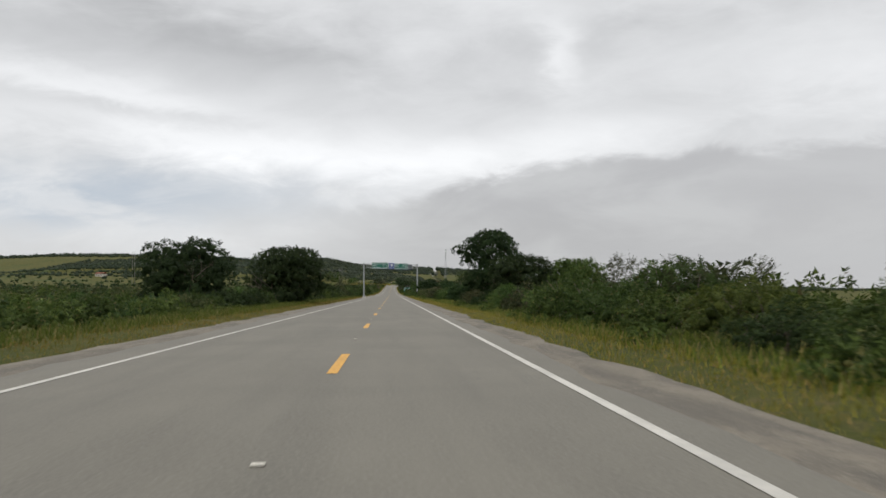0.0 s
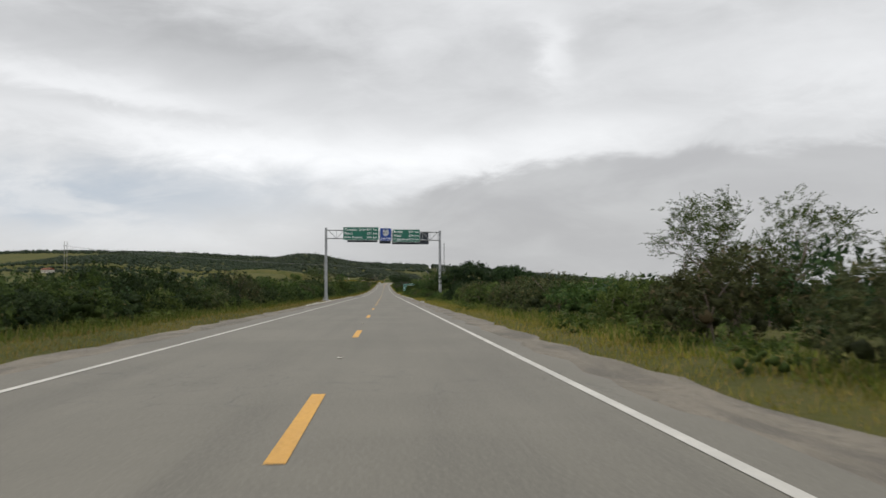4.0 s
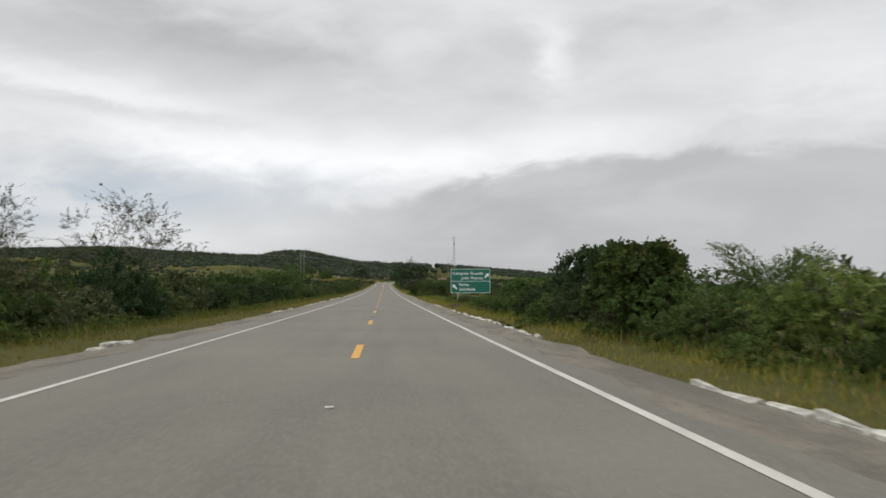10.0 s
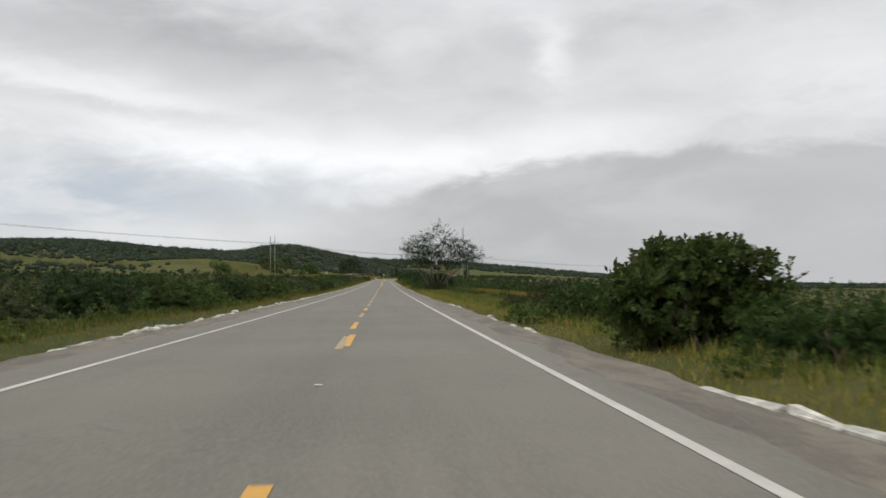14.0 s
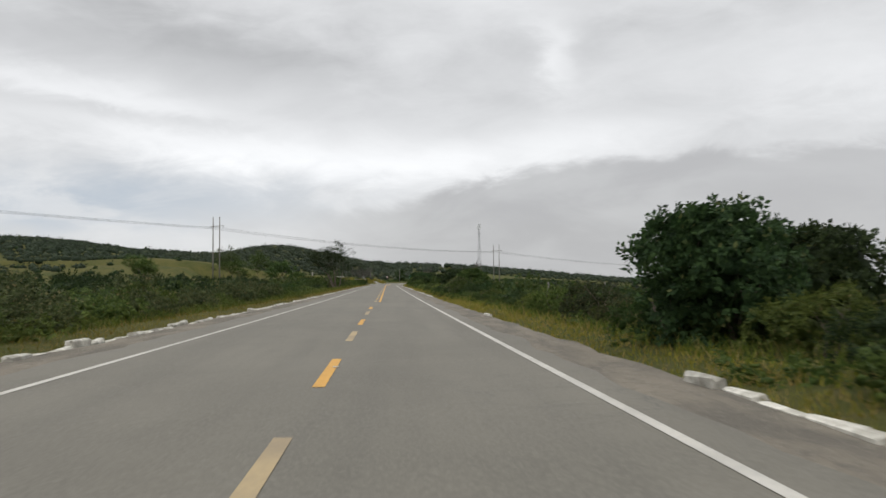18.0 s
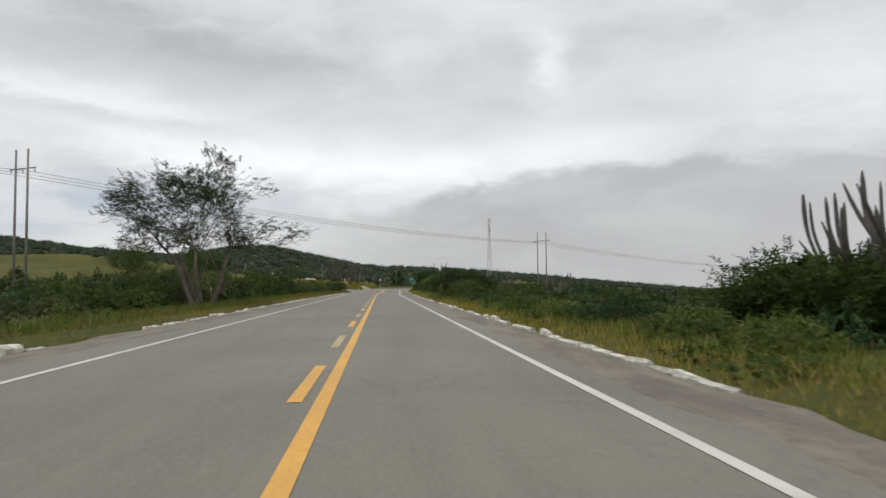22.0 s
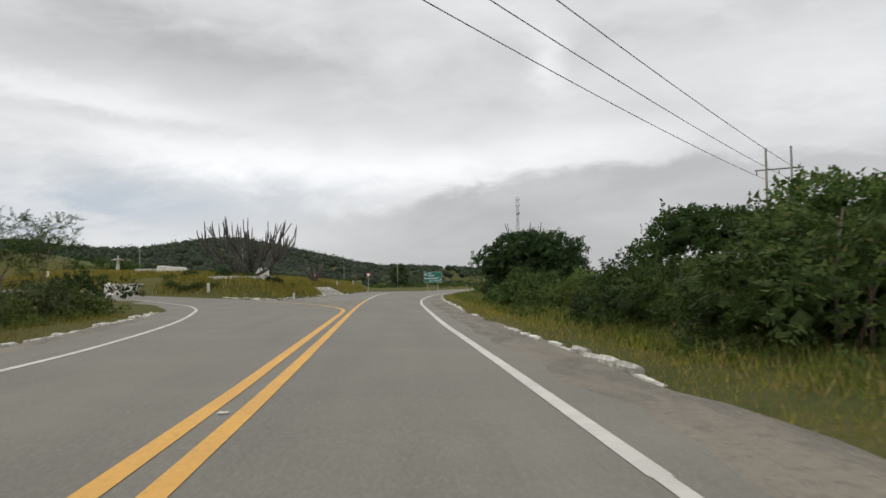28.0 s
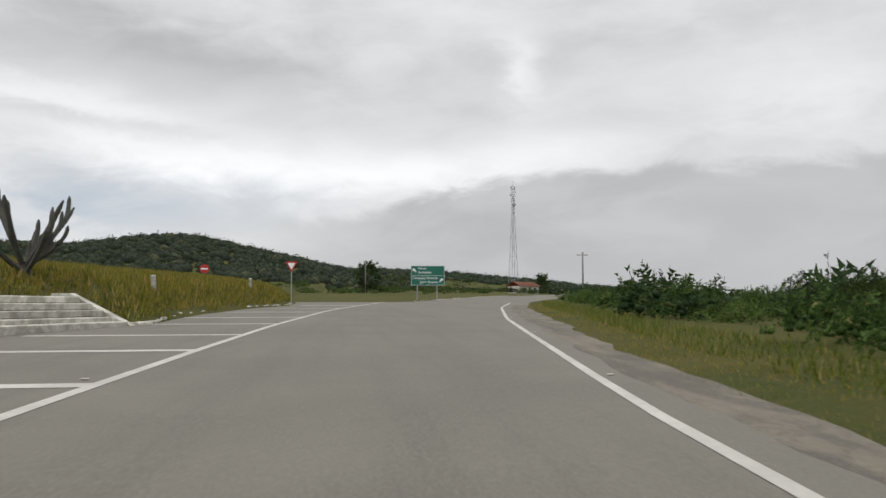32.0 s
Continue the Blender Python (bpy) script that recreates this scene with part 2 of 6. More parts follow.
M_STEEL = mottled("galvanised_steel", (0.36, 0.37, 0.38), (0.27, 0.28, 0.29), 1.5, 20.0, 0.5, metal=0.35, relief=0.1)
M_DARK_STEEL = mottled("dark_sign_back", (0.035, 0.045, 0.06), (0.05, 0.06, 0.075), 1.5, 20.0, 0.6, relief=0.1)
M_GREEN = mottled("green_sign_sheeting", (0.004, 0.12, 0.082), (0.004, 0.106, 0.072), 0.7, 9.0, 0.45, relief=0.03, c3=(0.003, 0.088, 0.06))
M_BLUE = mottled("blue_sign_sheeting", (0.006, 0.05, 0.27), (0.006, 0.045, 0.24), 0.7, 9.0, 0.45, relief=0.03, c3=(0.005, 0.04, 0.2))
M_SIGN_WHITE = mottled("white_sign_sheeting", (0.80, 0.82, 0.82), (0.72, 0.74, 0.74), 0.7, 9.0, 0.5, relief=0.03, c3=(0.6, 0.62, 0.62))
M_RED = mottled("red_sign_sheeting", (0.42, 0.025, 0.02), (0.36, 0.02, 0.02), 0.7, 9.0, 0.5, relief=0.03)
M_BARK = mottled("grey_brown_bark", (0.12, 0.095, 0.07), (0.075, 0.06, 0.048), 2.0, 14.0, 0.95, relief=0.7)
M_CACTUS = mottled("grey_green_cactus", (0.052, 0.052, 0.042), (0.078, 0.068, 0.056), 1.0, 9.0, 0.85, relief=0.5)
M_ROCK = mottled("whitewashed_rock", (0.66, 0.64, 0.58), (0.44, 0.42, 0.37), 1.5, 8.0, 0.95, relief=0.8)
M_WOOD_POLE = mottled("weathered_pole", (0.15, 0.14, 0.125), (0.22, 0.21, 0.19), 1.0, 16.0, 0.9, relief=0.4)
M_CABLE = mottled("dull_aluminium_cable", (0.12, 0.12, 0.12), (0.16, 0.16, 0.16), 1.0, 10.0, 0.8, relief=0.05)
M_WATER, kw, bw = material("pale_still_water", 0.08, 0.0, 0.5)
kw.put(bw.inputs["Base Color"], kw.mix(kw.noise(obco(kw), 0.3, 3), rgb(0.16, 0.16, 0.15), rgb(0.24, 0.24, 0.22)))
bump(kw, bw, kw.noise(obco(kw), 3.0, 2), 0.05, 0.02)
M_ROOF = mottled("clay_tile_roof", (0.30, 0.12, 0.07), (0.22, 0.09, 0.055), 1.0, 10.0, 0.9, relief=0.5)
M_WALL = mottled("pale_render", (0.55, 0.52, 0.46), (0.45, 0.42, 0.37), 0.8, 10.0, 0.9, relief=0.3)
M_GLASS, kg, bg = material("dark_glass", 0.06, 0.0, 0.6)
bg.inputs["Base Color"].default_value = rgb(0.02, 0.025, 0.03)

M_LEAF_DARK = leaf_material("dark_green_leaves", (0.018, 0.036, 0.013), (0.056, 0.092, 0.028), (0.09, 0.10, 0.035), 0.01, 0.3)
M_LEAF = leaf_material("green_leaves", (0.034, 0.064, 0.016), (0.105, 0.155, 0.036), (0.14, 0.13, 0.045), 0.015, 0.33)
M_LEAF_LIGHT = leaf_material("yellow_green_leaves", (0.06, 0.092, 0.02), (0.155, 0.20, 0.046), (0.17, 0.16, 0.055), 0.02, 0.33)
M_LEAF_DRY = leaf_material("brownish_scrub_leaves", (0.038, 0.048, 0.019), (0.088, 0.10, 0.036), (0.125, 0.105, 0.05), 0.06, 0.3)
# greyish dry-woodland green, with distance haze mixed into the leaf colour
M_LEAF_FAR = leaf_material("hazed_grey_green_woodland", (0.022, 0.034, 0.020), (0.042, 0.058, 0.031), (0.06, 0.07, 0.034), 0.05, 0.3)
M_GRASS = leaf_material("green_grass_blades", (0.062, 0.10, 0.015), (0.155, 0.185, 0.032), (0.21, 0.185, 0.06), 0.2, 0.3)
M_GRASS_DRY = leaf_material("yellowing_grass_blades", (0.145, 0.135, 0.018), (0.30, 0.245, 0.040), (0.30, 0.20, 0.070), 0.25, 0.3)


def ground_material():
    m, k, b = material("scrub_ground", 0.95, 0.0, 0.05)
    v = obco(k)
    far = k.noise(v, 0.012, 4, 0.6, 0.5)
    mid = k.noise(v, 0.11, 5, 0.65, 0.3)
    fine_n = k.noise(v, 2.2, 5, 0.7)
    blade = k.noise(v, 14.0, 4, 0.75)
    col = k.mix(k.ramp(mid, 0.35, 0.65), rgb(0.046, 0.056, 0.017), rgb(0.088, 0.082, 0.026))
    col = k.mix(k.ramp(far, 0.48, 0.66, 0.0, 0.7), col, rgb(0.078, 0.078, 0.028))
    col = k.mix(k.ramp(far, 0.46, 0.34, 0.0, 0.6), col, rgb(0.035, 0.06, 0.02))
    col = k.mix(k.ramp(fine_n, 0.48, 0.68, 0.0, 0.7), col, rgb(0.105, 0.082, 0.040))
    col = k.mix(k.ramp(blade, 0.5, 0.68, 0.0, 0.7), col, rgb(0.05, 0.062, 0.02))
    col = k.mix(k.ramp(blade, 0.46, 0.32, 0.0, 0.5), col, rgb(0.13, 0.122, 0.042))
    k.put(b.inputs["Base Color"], col)
    bump(k, b, k.math("ADD", fine_n, k.math("MULTIPLY", blade, 0.5)), 0.9, 0.12)
    return m


M_GROUND = ground_material()

# ---------------------------------------------------------------- helpers for meshes


def mesh_of(name, verts, faces, mats, smooth=False):
    me = bpy.data.meshes.new(name)
    me.from_pydata([tuple(v) for v in verts], [], faces)
    for m in mats if isinstance(mats, (list, tuple)) else [mats]:
        me.materials.append(m)
    if smooth:
        me.polygons.foreach_set("use_smooth", [True] * len(me.polygons))
    me.update()
    return me


def mesh_np(name, verts, quads, mat):
    """A mesh from numpy arrays of vertices and quads or triangles."""
    me = bpy.data.meshes.new(name)
    k = quads.shape[1]
    me.vertices.add(len(verts))
    me.vertices.foreach_set("co", np.asarray(verts, np.float32).ravel())
    me.loops.add(len(quads) * k)
    me.loops.foreach_set("vertex_index", np.asarray(quads, np.int32).ravel())
    me.polygons.add(len(quads))
    me.polygons.foreach_set("loop_start", np.arange(0, len(quads) * k, k, dtype=np.int32))
    me.polygons.foreach_set("loop_total", np.full(len(quads), k, np.int32))
    me.materials.append(mat)
    me.update(calc_edges=True)
    return me


def mesh_sets(name, sets, mat):
    """A mesh from several sets of vertices and equal-sided faces; each set smooth or flat."""
    me = bpy.data.meshes.new(name)
    vs, li, tot, sm, k = [], [], [], [], 0
    for v, q, smooth in sets:
        vs.append(np.asarray(v, np.float32))
        li.append((np.asarray(q, np.int32) + k).ravel())
        tot.append(np.full(len(q), q.shape[1], np.int32))
        sm.append(np.full(len(q), smooth))
        k += len(v)
    vs, li, tot, sm = (np.concatenate(a) for a in (vs, li, tot, sm))
    me.vertices.add(len(vs))
    me.vertices.foreach_set("co", vs.ravel())
    me.loops.add(len(li))
    me.loops.foreach_set("vertex_index", li)
    me.polygons.add(len(tot))
    me.polygons.foreach_set("loop_start", np.concatenate([[0], np.cumsum(tot)[:-1]]).astype(np.int32))
    me.polygons.foreach_set("loop_total", tot)
    me.materials.append(mat)
    me.update(calc_edges=True)
    me.polygons.foreach_set("use_smooth", sm)
    return me


def part(name, bm, mat, parent, label="", smooth=False):
    """Links a bmesh as one mesh object under a thing or a part."""
    me = bpy.data.meshes.new(name)
    bm.normal_update()
    bm.to_mesh(me)
    bm.free()
    me.materials.append(mat)
    if smooth:
        me.polygons.foreach_set("use_smooth", [len(p.vertices) == 4 for p in me.polygons])
    ob = new(name, me)
    ob.parent = parent
    if label:
        ob["label"] = label
    return ob


def child(name, me, parent, m=None, label=""):
    ob = new(name, me)
    ob.parent = parent
    if m is not None:
        ob.matrix_basis = m
    if label:
        ob["label"] = label
    return ob


def empty(name, x, y, z, rz=0.0):
    ob = new(name)
    ob.matrix_basis = pose(x, y, z, 0, 0, rz)
    return ob


def box(bm, cx, cy, cz, sx, sy, sz, bevel=0.0):
    """A box about a centre, with bevelled edges where wanted."""
    r = bmesh.ops.create_cube(bm, size=1.0, matrix=Matrix.Translation((cx, cy, cz)) @ Matrix.Diagonal((sx, sy, sz, 1)))
    if bevel:
        edges = list({e for v in r["verts"] for e in v.link_edges})
        bmesh.ops.bevel(bm, geom=edges, offset=bevel, segments=1, affect="EDGES")
    return bm


def rod(bm, a, b, r1, r2=None, sides=8):
    """A tapered rod from a to b."""
    a, b = Vector(a), Vector(b)
    d = b - a
    m = Matrix.Translation((a + b) / 2) @ d.to_track_quat("Z", "Y").to_matrix().to_4x4()
    bmesh.ops.create_cone(bm, cap_ends=True, segments=sides, radius1=r1, radius2=r1 if r2 is None else r2, depth=d.length, matrix=m)
    return bm


def tube(verts, faces, pts, radii, sides=6):
    """Adds a bent tapered tube along pts to lists of vertices and faces."""
    base = len(verts)
    n = len(pts)
    for i, (p, r) in enumerate(zip(pts, radii)):
        d = Vector(pts[min(i + 1, n - 1)]) - Vector(pts[max(i - 1, 0)])
        d.normalize()
        u = d.orthogonal().normalized()
        w = d.cross(u)
        for s in range(sides):
            a = 2 * math.pi * s / sides
            verts.append(Vector(p) + (u * math.cos(a) + w * math.sin(a)) * r)
    for i in range(n - 1):
        for s in range(sides):
            q = base + i * sides
            faces.append((q + s, q + (s + 1) % sides, q + sides + (s + 1) % sides, q + sides + s))
    faces.append(tuple(base + (n - 1) * sides + s for s in range(sides)))


def lerp_table(v, table):
    """Straight-line interpolation in rows of (v, value)."""
    if v <= table[0][0]:
        return table[0][1]
    for (a, p), (b, q) in zip(table, table[1:]):
        if v <= b:
            return p + (q - p) * (v - a) / (b - a)
    return table[-1][1]


# ---------------------------------------------------------------- lie of the land


def road_z(y):
    """Height of the road: level, then a long easy rise."""
    a, b, g = 280.0, 640.0, 0.017
    m = min(max(y - a, 0.0), b - a)
    return g * m * m / 2 / (b - a) if y < b else g * (b - a) / 2 + g * (y - b)


def rise(x, y):
    """The side road climbs gently away from the main road at the junction."""
    return 0.035 * min(max(-x - 6, 0), 30) * min(max((y - 875) / 20, 0), 1)


RIGHT_LINE = [(-80, 2.35), (765, 2.35), (790, 2.47), (812, 3.1), (828, 3.55), (842, 3.74), (856, 3.87), (870, 4.18), (884, 4.55), (898, 5.2), (912, 6.3), (928, 7.8), (944, 9.9), (956, 11.5), (980, 15.5), (1009, 21.8), (1040, 31), (1100, 51)]
RIGHT_EDGE = [(-80, 3.7), (766, 3.75), (800, 4.3), (828, 5.05), (845, 5.2), (865, 5.5), (880, 6.15), (894, 6.7), (905, 7.35), (917, 8.1), (928, 9.1), (936, 10.1), (959, 13.9), (980, 17.3), (1009, 23.8), (1040, 33.5), (1100, 55), (1300, 130)]
LEFT_EDGE = [(-80, -6.4), (740, -6.5), (775, -6.3), (815, -5.5), (836, -4.95), (843, -5.2), (850, -5.9), (858, -6.8), (867, -7.9), (876, -9.3), (884, -12), (893, -18), (905, -32), (925, -62), (945, -95), (1012, -95)]
FAR_EDGE = [(1012, 10.5), (1038, 18.0), (1095, 34.0), (1164, 59.0), (1300, 112)]
LANE_LINE = [(790, -0.53), (812, 0.17), (828, 0.6), (840, 0.68), (856, 0.64), (870, 0.6), (884, 0.62), (898, 0.76), (904, 0.83), (913, 0.96), (924, 1.18), (937, 1.48), (949, 1.87), (971, 3.2), (980, 4.2), (1009, 8.1)]


def bump_at(x, y, cx, cy, sx, sy, h):
    return h * math.exp(-((x - cx) / sx) ** 2 - ((y - cy) / sy) ** 2)


def near_hill(x, y):
    """The wooded hill on the rising side, nearer than the ridge."""
    return bump_at(x, y, -120, 1040, 60, 100, 9) + bump_at(x, y, -310, 1180, 130, 210, 21) + bump_at(x, y, -265, 1430, 95, 190, 16)


def land(x, y):
    """Height of the ground sheet."""
    z = road_z(min(y, 2600))
    le = lerp_table(y, LEFT_EDGE)
    re = lerp_table(y, RIGHT_EDGE)
    if y > 1012:
        le = lerp_table(y, FAR_EDGE)
    z += rise(x, y)
    if le - 0.3 <= x <= re + 0.3:
        return z - 0.06
    out = x - re if x > re else le - x
    q = min(max((out - 0.3) / 1.2, 0), 1)
    z += -0.06 + 0.13 * q
    if out > 3:
        z += 0.28 * math.sin(x * 0.21 + y * 0.013) * math.sin(y * 0.047 + x * 0.05) * min((out - 3) / 12, 1)
    if x > re:
        z -= 0.045 * max(out - 6, 0) * (1 if out < 700 else 700 / out)
        z -= (0.075 + 0.028 * min(max((680 - y) / 80, 0), 1)) * min(max(out - 12, 0), 130) * min(max((y - 360) / 90, 0), 1) * min(max((860 - y) / 130, 0), 1)
        dip = min(max((y - 368) / 17, 0), 1) * min(max((478 - y) / 25, 0), 1)
        z -= 2.4 * (1 - math.exp(-max(out - 3, 0) / 8)) * dip * min(max((150 - out) / 90, 0), 1)
        z -= bump_at(x, y, 215, 690, 110, 80, 6)
    elif y < 1012 or x < -10:
        z += 0.028 * max(min(out, 420) - 12, 0)
        z -= 0.35 * min(max(out - 3, 0) / 6, 1)
    far = max(min((y - 500) / 700, 1), 0)
    z += far * (bump_at(x, y, -150, 1640, 70, 160, 23) + bump_at(x, y, -65, 1680, 95, 170, 18) + bump_at(x, y, -420, 1950, 260, 300, 12))
    z += near_hill(x, y)
    z += bump_at(x, y, -820, 2350, 640, 520, 58) + bump_at(x, y, 150, 2500, 480, 350, 28) + bump_at(x, y, 900, 2600, 300, 300, 6)
    if y > 800:
        z += 2.2 * noise.noise((x * 0.01, y * 0.01, 0)) * min((y - 800) / 600, 1) * min(out / 60, 1)
    return z


def ground_sheet():
    xs = sorted({*range(-36, 41, 2), *range(-200, -36, 12), *range(52, 220, 12), *range(-900, -200, 50), *range(250, 900, 50), *range(-3000, -900, 300), *range(900, 3300, 300), -6.6, -6.3, -5.2, 3.3, 4.1, 4.6, -3000, 3300})
    ys = sorted({*range(-90, 1120, 6), *range(1120, 1500, 20), *range(1500, 2800, 50), *range(2800, 4600, 300), -300, -190})
    verts = [(x, y, land(x, y)) for y in ys for x in xs]
    w = len(xs)
    faces = [(j * w + i, j * w + i + 1, (j + 1) * w + i + 1, (j + 1) * w + i) for j in range(len(ys) - 1) for i in range(w - 1)]
    return tagged(new("ground", mesh_of("ground", verts, faces, M_GROUND, True)), "rolling scrub ground of grass and bare earth", "ground", kind="structure")


ground = ground_sheet()


def strip(name, ys, left, right, lift, mat, across=2, wob=0.0, sink=-1):
    """A sheet that follows the road between two side functions of y."""
    verts, faces = [], []
    for y in ys:
        l, r = left(y), right(y)
        if wob:
            r += wob * noise.noise((y * 0.35, 1.7, 0)) + wob * 0.6 * noise.noise((y * 1.3, 4.7, 0))
            l += wob * noise.noise((y * 0.35, 9.7, 0)) + wob * 0.6 * noise.noise((y * 1.3, 2.7, 0))
        for i in range(across + 1):
            verts.append((l + (r - l) * i / across, y, road_z(y) + rise(l + (r - l) * i / across, y) + (lift if i != sink else -0.012)))
    w = across + 1
    faces = [(j * w + i, j * w + i + 1, (j + 1) * w + i + 1, (j + 1) * w + i) for j in range(len(ys) - 1) for i in range(across)]
    return mesh_of(name, verts, faces, mat)


def steps(a, b, d):
    n = max(int(round((b - a) / d)), 1)
    return [a + (b - a) * i / n for i in range(n + 1)]


def thick(me, depth):
    """Gives a sheet a skirt downwards."""
    bm = bmesh.new()
    bm.from_mesh(me)
    edges = [e for e in bm.edges if e.is_boundary]
    r = bmesh.ops.extrude_edge_only(bm, edges=edges)
    for g in r["geom"]:
        if isinstance(g, bmesh.types.BMVert):
            g.co.z -= depth
    bm.to_mesh(me)
    bm.free()
    return me


LE = lambda y: lerp_table(y, LEFT_EDGE)
RE = lambda y: lerp_table(y, RIGHT_EDGE)
RL = lambda y: lerp_table(y, RIGHT_LINE)
FE = lambda y: lerp_table(y, FAR_EDGE)
LL = lambda y: lerp_table(y, LANE_LINE)

asphalt = thick(strip("road", steps(-80, 825, 5) + steps(829, 1012, 4), lambda y: LE(y) + 0.4 if y < 830 else LE(y), lambda y: RL(y) + 0.85 if y < 800 else RE(y), 0.0, M_ASPHALT, 30, 0.0), 0.12)
road = tagged(new("road", asphalt), "worn grey asphalt two-lane road widening at the junction", "road", kind="structure")
road_far = tagged(new("road_beyond_junction", thick(strip("road_beyond_junction", steps(1012, 1300, 8), FE, RE, -0.004, M_ASPHALT, 4), 0.12)), "worn grey asphalt road bending away", "road", kind="structure")
sh_r = tagged(new("shoulder_right", strip("shoulder_right", steps(-80, 990, 1.0), lambda y: RL(y) + 0.38, lambda y: RE(y) + 0.15, 0.006, M_GRAVEL, 4, 0.30, 0)), "dusty gravel and broken asphalt shoulder", "road shoulder", kind="structure")
sh_l = tagged(new("shoulder_left", strip("shoulder_left", steps(-80, 866, 1.0), lambda y: LE(y) - 0.15, lambda y: LE(y) + (1.0 if y < 825 else 0.55), 0.006, M_GRAVEL, 4, 0.30, 4)), "dusty gravel and broken asphalt shoulder", "road shoulder", kind="structure")


def paint(name, ys, left, right, mat, lift=0.006, across=1):
    ob = new(name, strip(name, ys, left, right, lift, mat, across))
    ob.parent = road
    return ob


def line(name, ys, mid, width, mat, lift=0.006):
    return paint(name, ys, lambda y: mid(y) - width / 2, lambda y: mid(y) + width / 2, mat, lift)


line("edge_line", steps(-80, 835, 5), RL, 0.13, M_WHITE_LINE)
line("edge_line", steps(835, 1003, 4), RL, 0.165, M_WHITE_LINE)
line("edge_line", steps(-80, 790, 5), lambda y: -4.7, 0.125, M_WHITE_LINE)


def ribbon(name, pts, width, mat, lift=0.007):
    """A painted line of that width along points, on the road."""
    verts, faces = [], []
    n = len(pts)
    for i, p in enumerate(pts):
        a, b = pts[max(i - 1, 0)], pts[min(i + 1, n - 1)]
        d = Vector((b[0] - a[0], b[1] - a[1])).normalized()
        q = Vector((-d.y, d.x)) * width / 2
        for s in (1, -1):
            x, y = p[0] + s * q.x, p[1] + s * q.y
            verts.append((x, y, road_z(y) + rise(x, y) + lift))
    faces = [(2 * i, 2 * i + 1, 2 * i + 3, 2 * i + 2) for i in range(n - 1)]
    ob = new(name, mesh_of(name, verts, faces, mat))
    ob.parent = road
    return ob


def curve(pts, n=6):
    """Catmull-Rom points through the given ones."""
    out = []
    for i in range(len(pts) - 1):
        p0, p1, p2, p3 = (Vector(pts[max(min(j, len(pts) - 1), 0)]) for j in (i - 1, i, i + 1, i + 2))
        for s in range(n):
            t = s / n
            out.append(0.5 * (2 * p1 + (p2 - p0) * t + (2 * p0 - 5 * p1 + 4 * p2 - p3) * t * t + (3 * p1 - p0 - 3 * p2 + p3) * t ** 3))
    out.append(Vector(pts[-1]))
    return out


ribbon("edge_line", curve([(-4.7, 790), (-4.4, 810), (-3.6, 828), (-3.55, 842), (-4.0, 850), (-5.1, 860), (-6.7, 870), (-8.3, 878), (-11, 886), (-18, 897)]), 0.15, M_WHITE_LINE)

# centre dashes: far end of the first, pitch of 16 m; a second, faded set joins later
Y0 = 16.7
for k in range(-5, 28):
    y = Y0 + 16 * k
    line("centre_dash", [y - 4, y], lambda q: -0.81, 0.16, M_YELLOW)
Y1 = 16.7 + 16 * 27 + 6.8
for k in range(0, 10):
    y = Y1 + 16 * k
    line("centre_dash", [y - 4, y], lambda q: -0.92, 0.16, M_YELLOW)
    line("faded_centre_dash", [y - 11.5, y - 7.5], lambda q: -0.93, 0.16, M_YELLOW_FADED)
YB = 607.1
for k in range(0, 12):
    y = YB + 16 * k
    if k:
        line("centre_dash", [y - 4, y], lambda q: -0.87 + 0.0016 * max(q - 765, 0), 0.16, M_YELLOW)
    line("faded_centre_dash", [y - 12.3 + 16, y - 8.3 + 16], lambda q: -0.88 + 0.0016 * max(q - 765, 0), 0.16, M_YELLOW_FADED)
line("solid_centre_line", steps(610.5, 790, 5), lambda y: -0.58 + 0.0017 * max(y - 760, 0), 0.16, M_YELLOW)
line("solid_centre_line", steps(790, 904, 4), LL, 0.18, M_YELLOW)
line("solid_centre_line", steps(800, 864, 4), lambda y: LL(y) - 0.39, 0.18, M_YELLOW)
ribbon("curved_yellow_line", curve([(0.24, 864), (0.22, 868.4), (0.04, 873.1), (-0.8, 879.5), (-2.9, 887.9), (-5.4, 895.0), (-8.4, 902.0)]), 0.19, M_YELLOW)
ribbon("faded_curved_line", curve([(-8.4, 902.0), (-9.8, 904.0), (-11.4, 906.0)]), 0.16, M_YELLOW_FADED)
line("ramp_edge_line", steps(904, 1009, 4), LL, 0.2, M_WHITE_LINE)


def bar(y0, x0, y1, x1, w, mat):
    ribbon("hatch_bar", [(x0, y0), (x1, y1)], w, mat)


for y, xl in ((876, -0.4), (880, -1.0), (884, -1.6), (887.6, -1.5), (892.8, -2.2), (898, -3.6)):
    bar(y, LL(y), y - 0.6, xl, 0.42, M_YELLOW_FADED)
for y, xl in ((902.4, -5.0), (908, -7.2), (912.9, -6.6), (918.3, -6.3), (923.9, -5.6), (930.3, -4.9), (936.8, -4.4), (943, -4.1), (950.8, -3.4), (958.4, -3.0), (967.8, -2.4), (978, -1.0), (989, 0.6)):
    bar(y, LL(y), y - 0.3, xl, 0.5, M_WHITE_LINE)

# resurfaced darker patches on the shoulders
for nm, y0, y1, xl, xr in (("bitumen_patch", 246, 257, 2.9, 3.3), ("bitumen_patch", 274, 303, -6.2, -4.95), ("bitumen_patch", 775, 800, 3.1, 4.0)):
    me = strip(nm, steps(y0, y1, 1), lambda y: xl, lambda y: xr, 0.009, M_PATCH, 2, 0.18)
    tagged(new(nm, me), "dark fresh bitumen patch on the shoulder", "road patch", kind="structure")


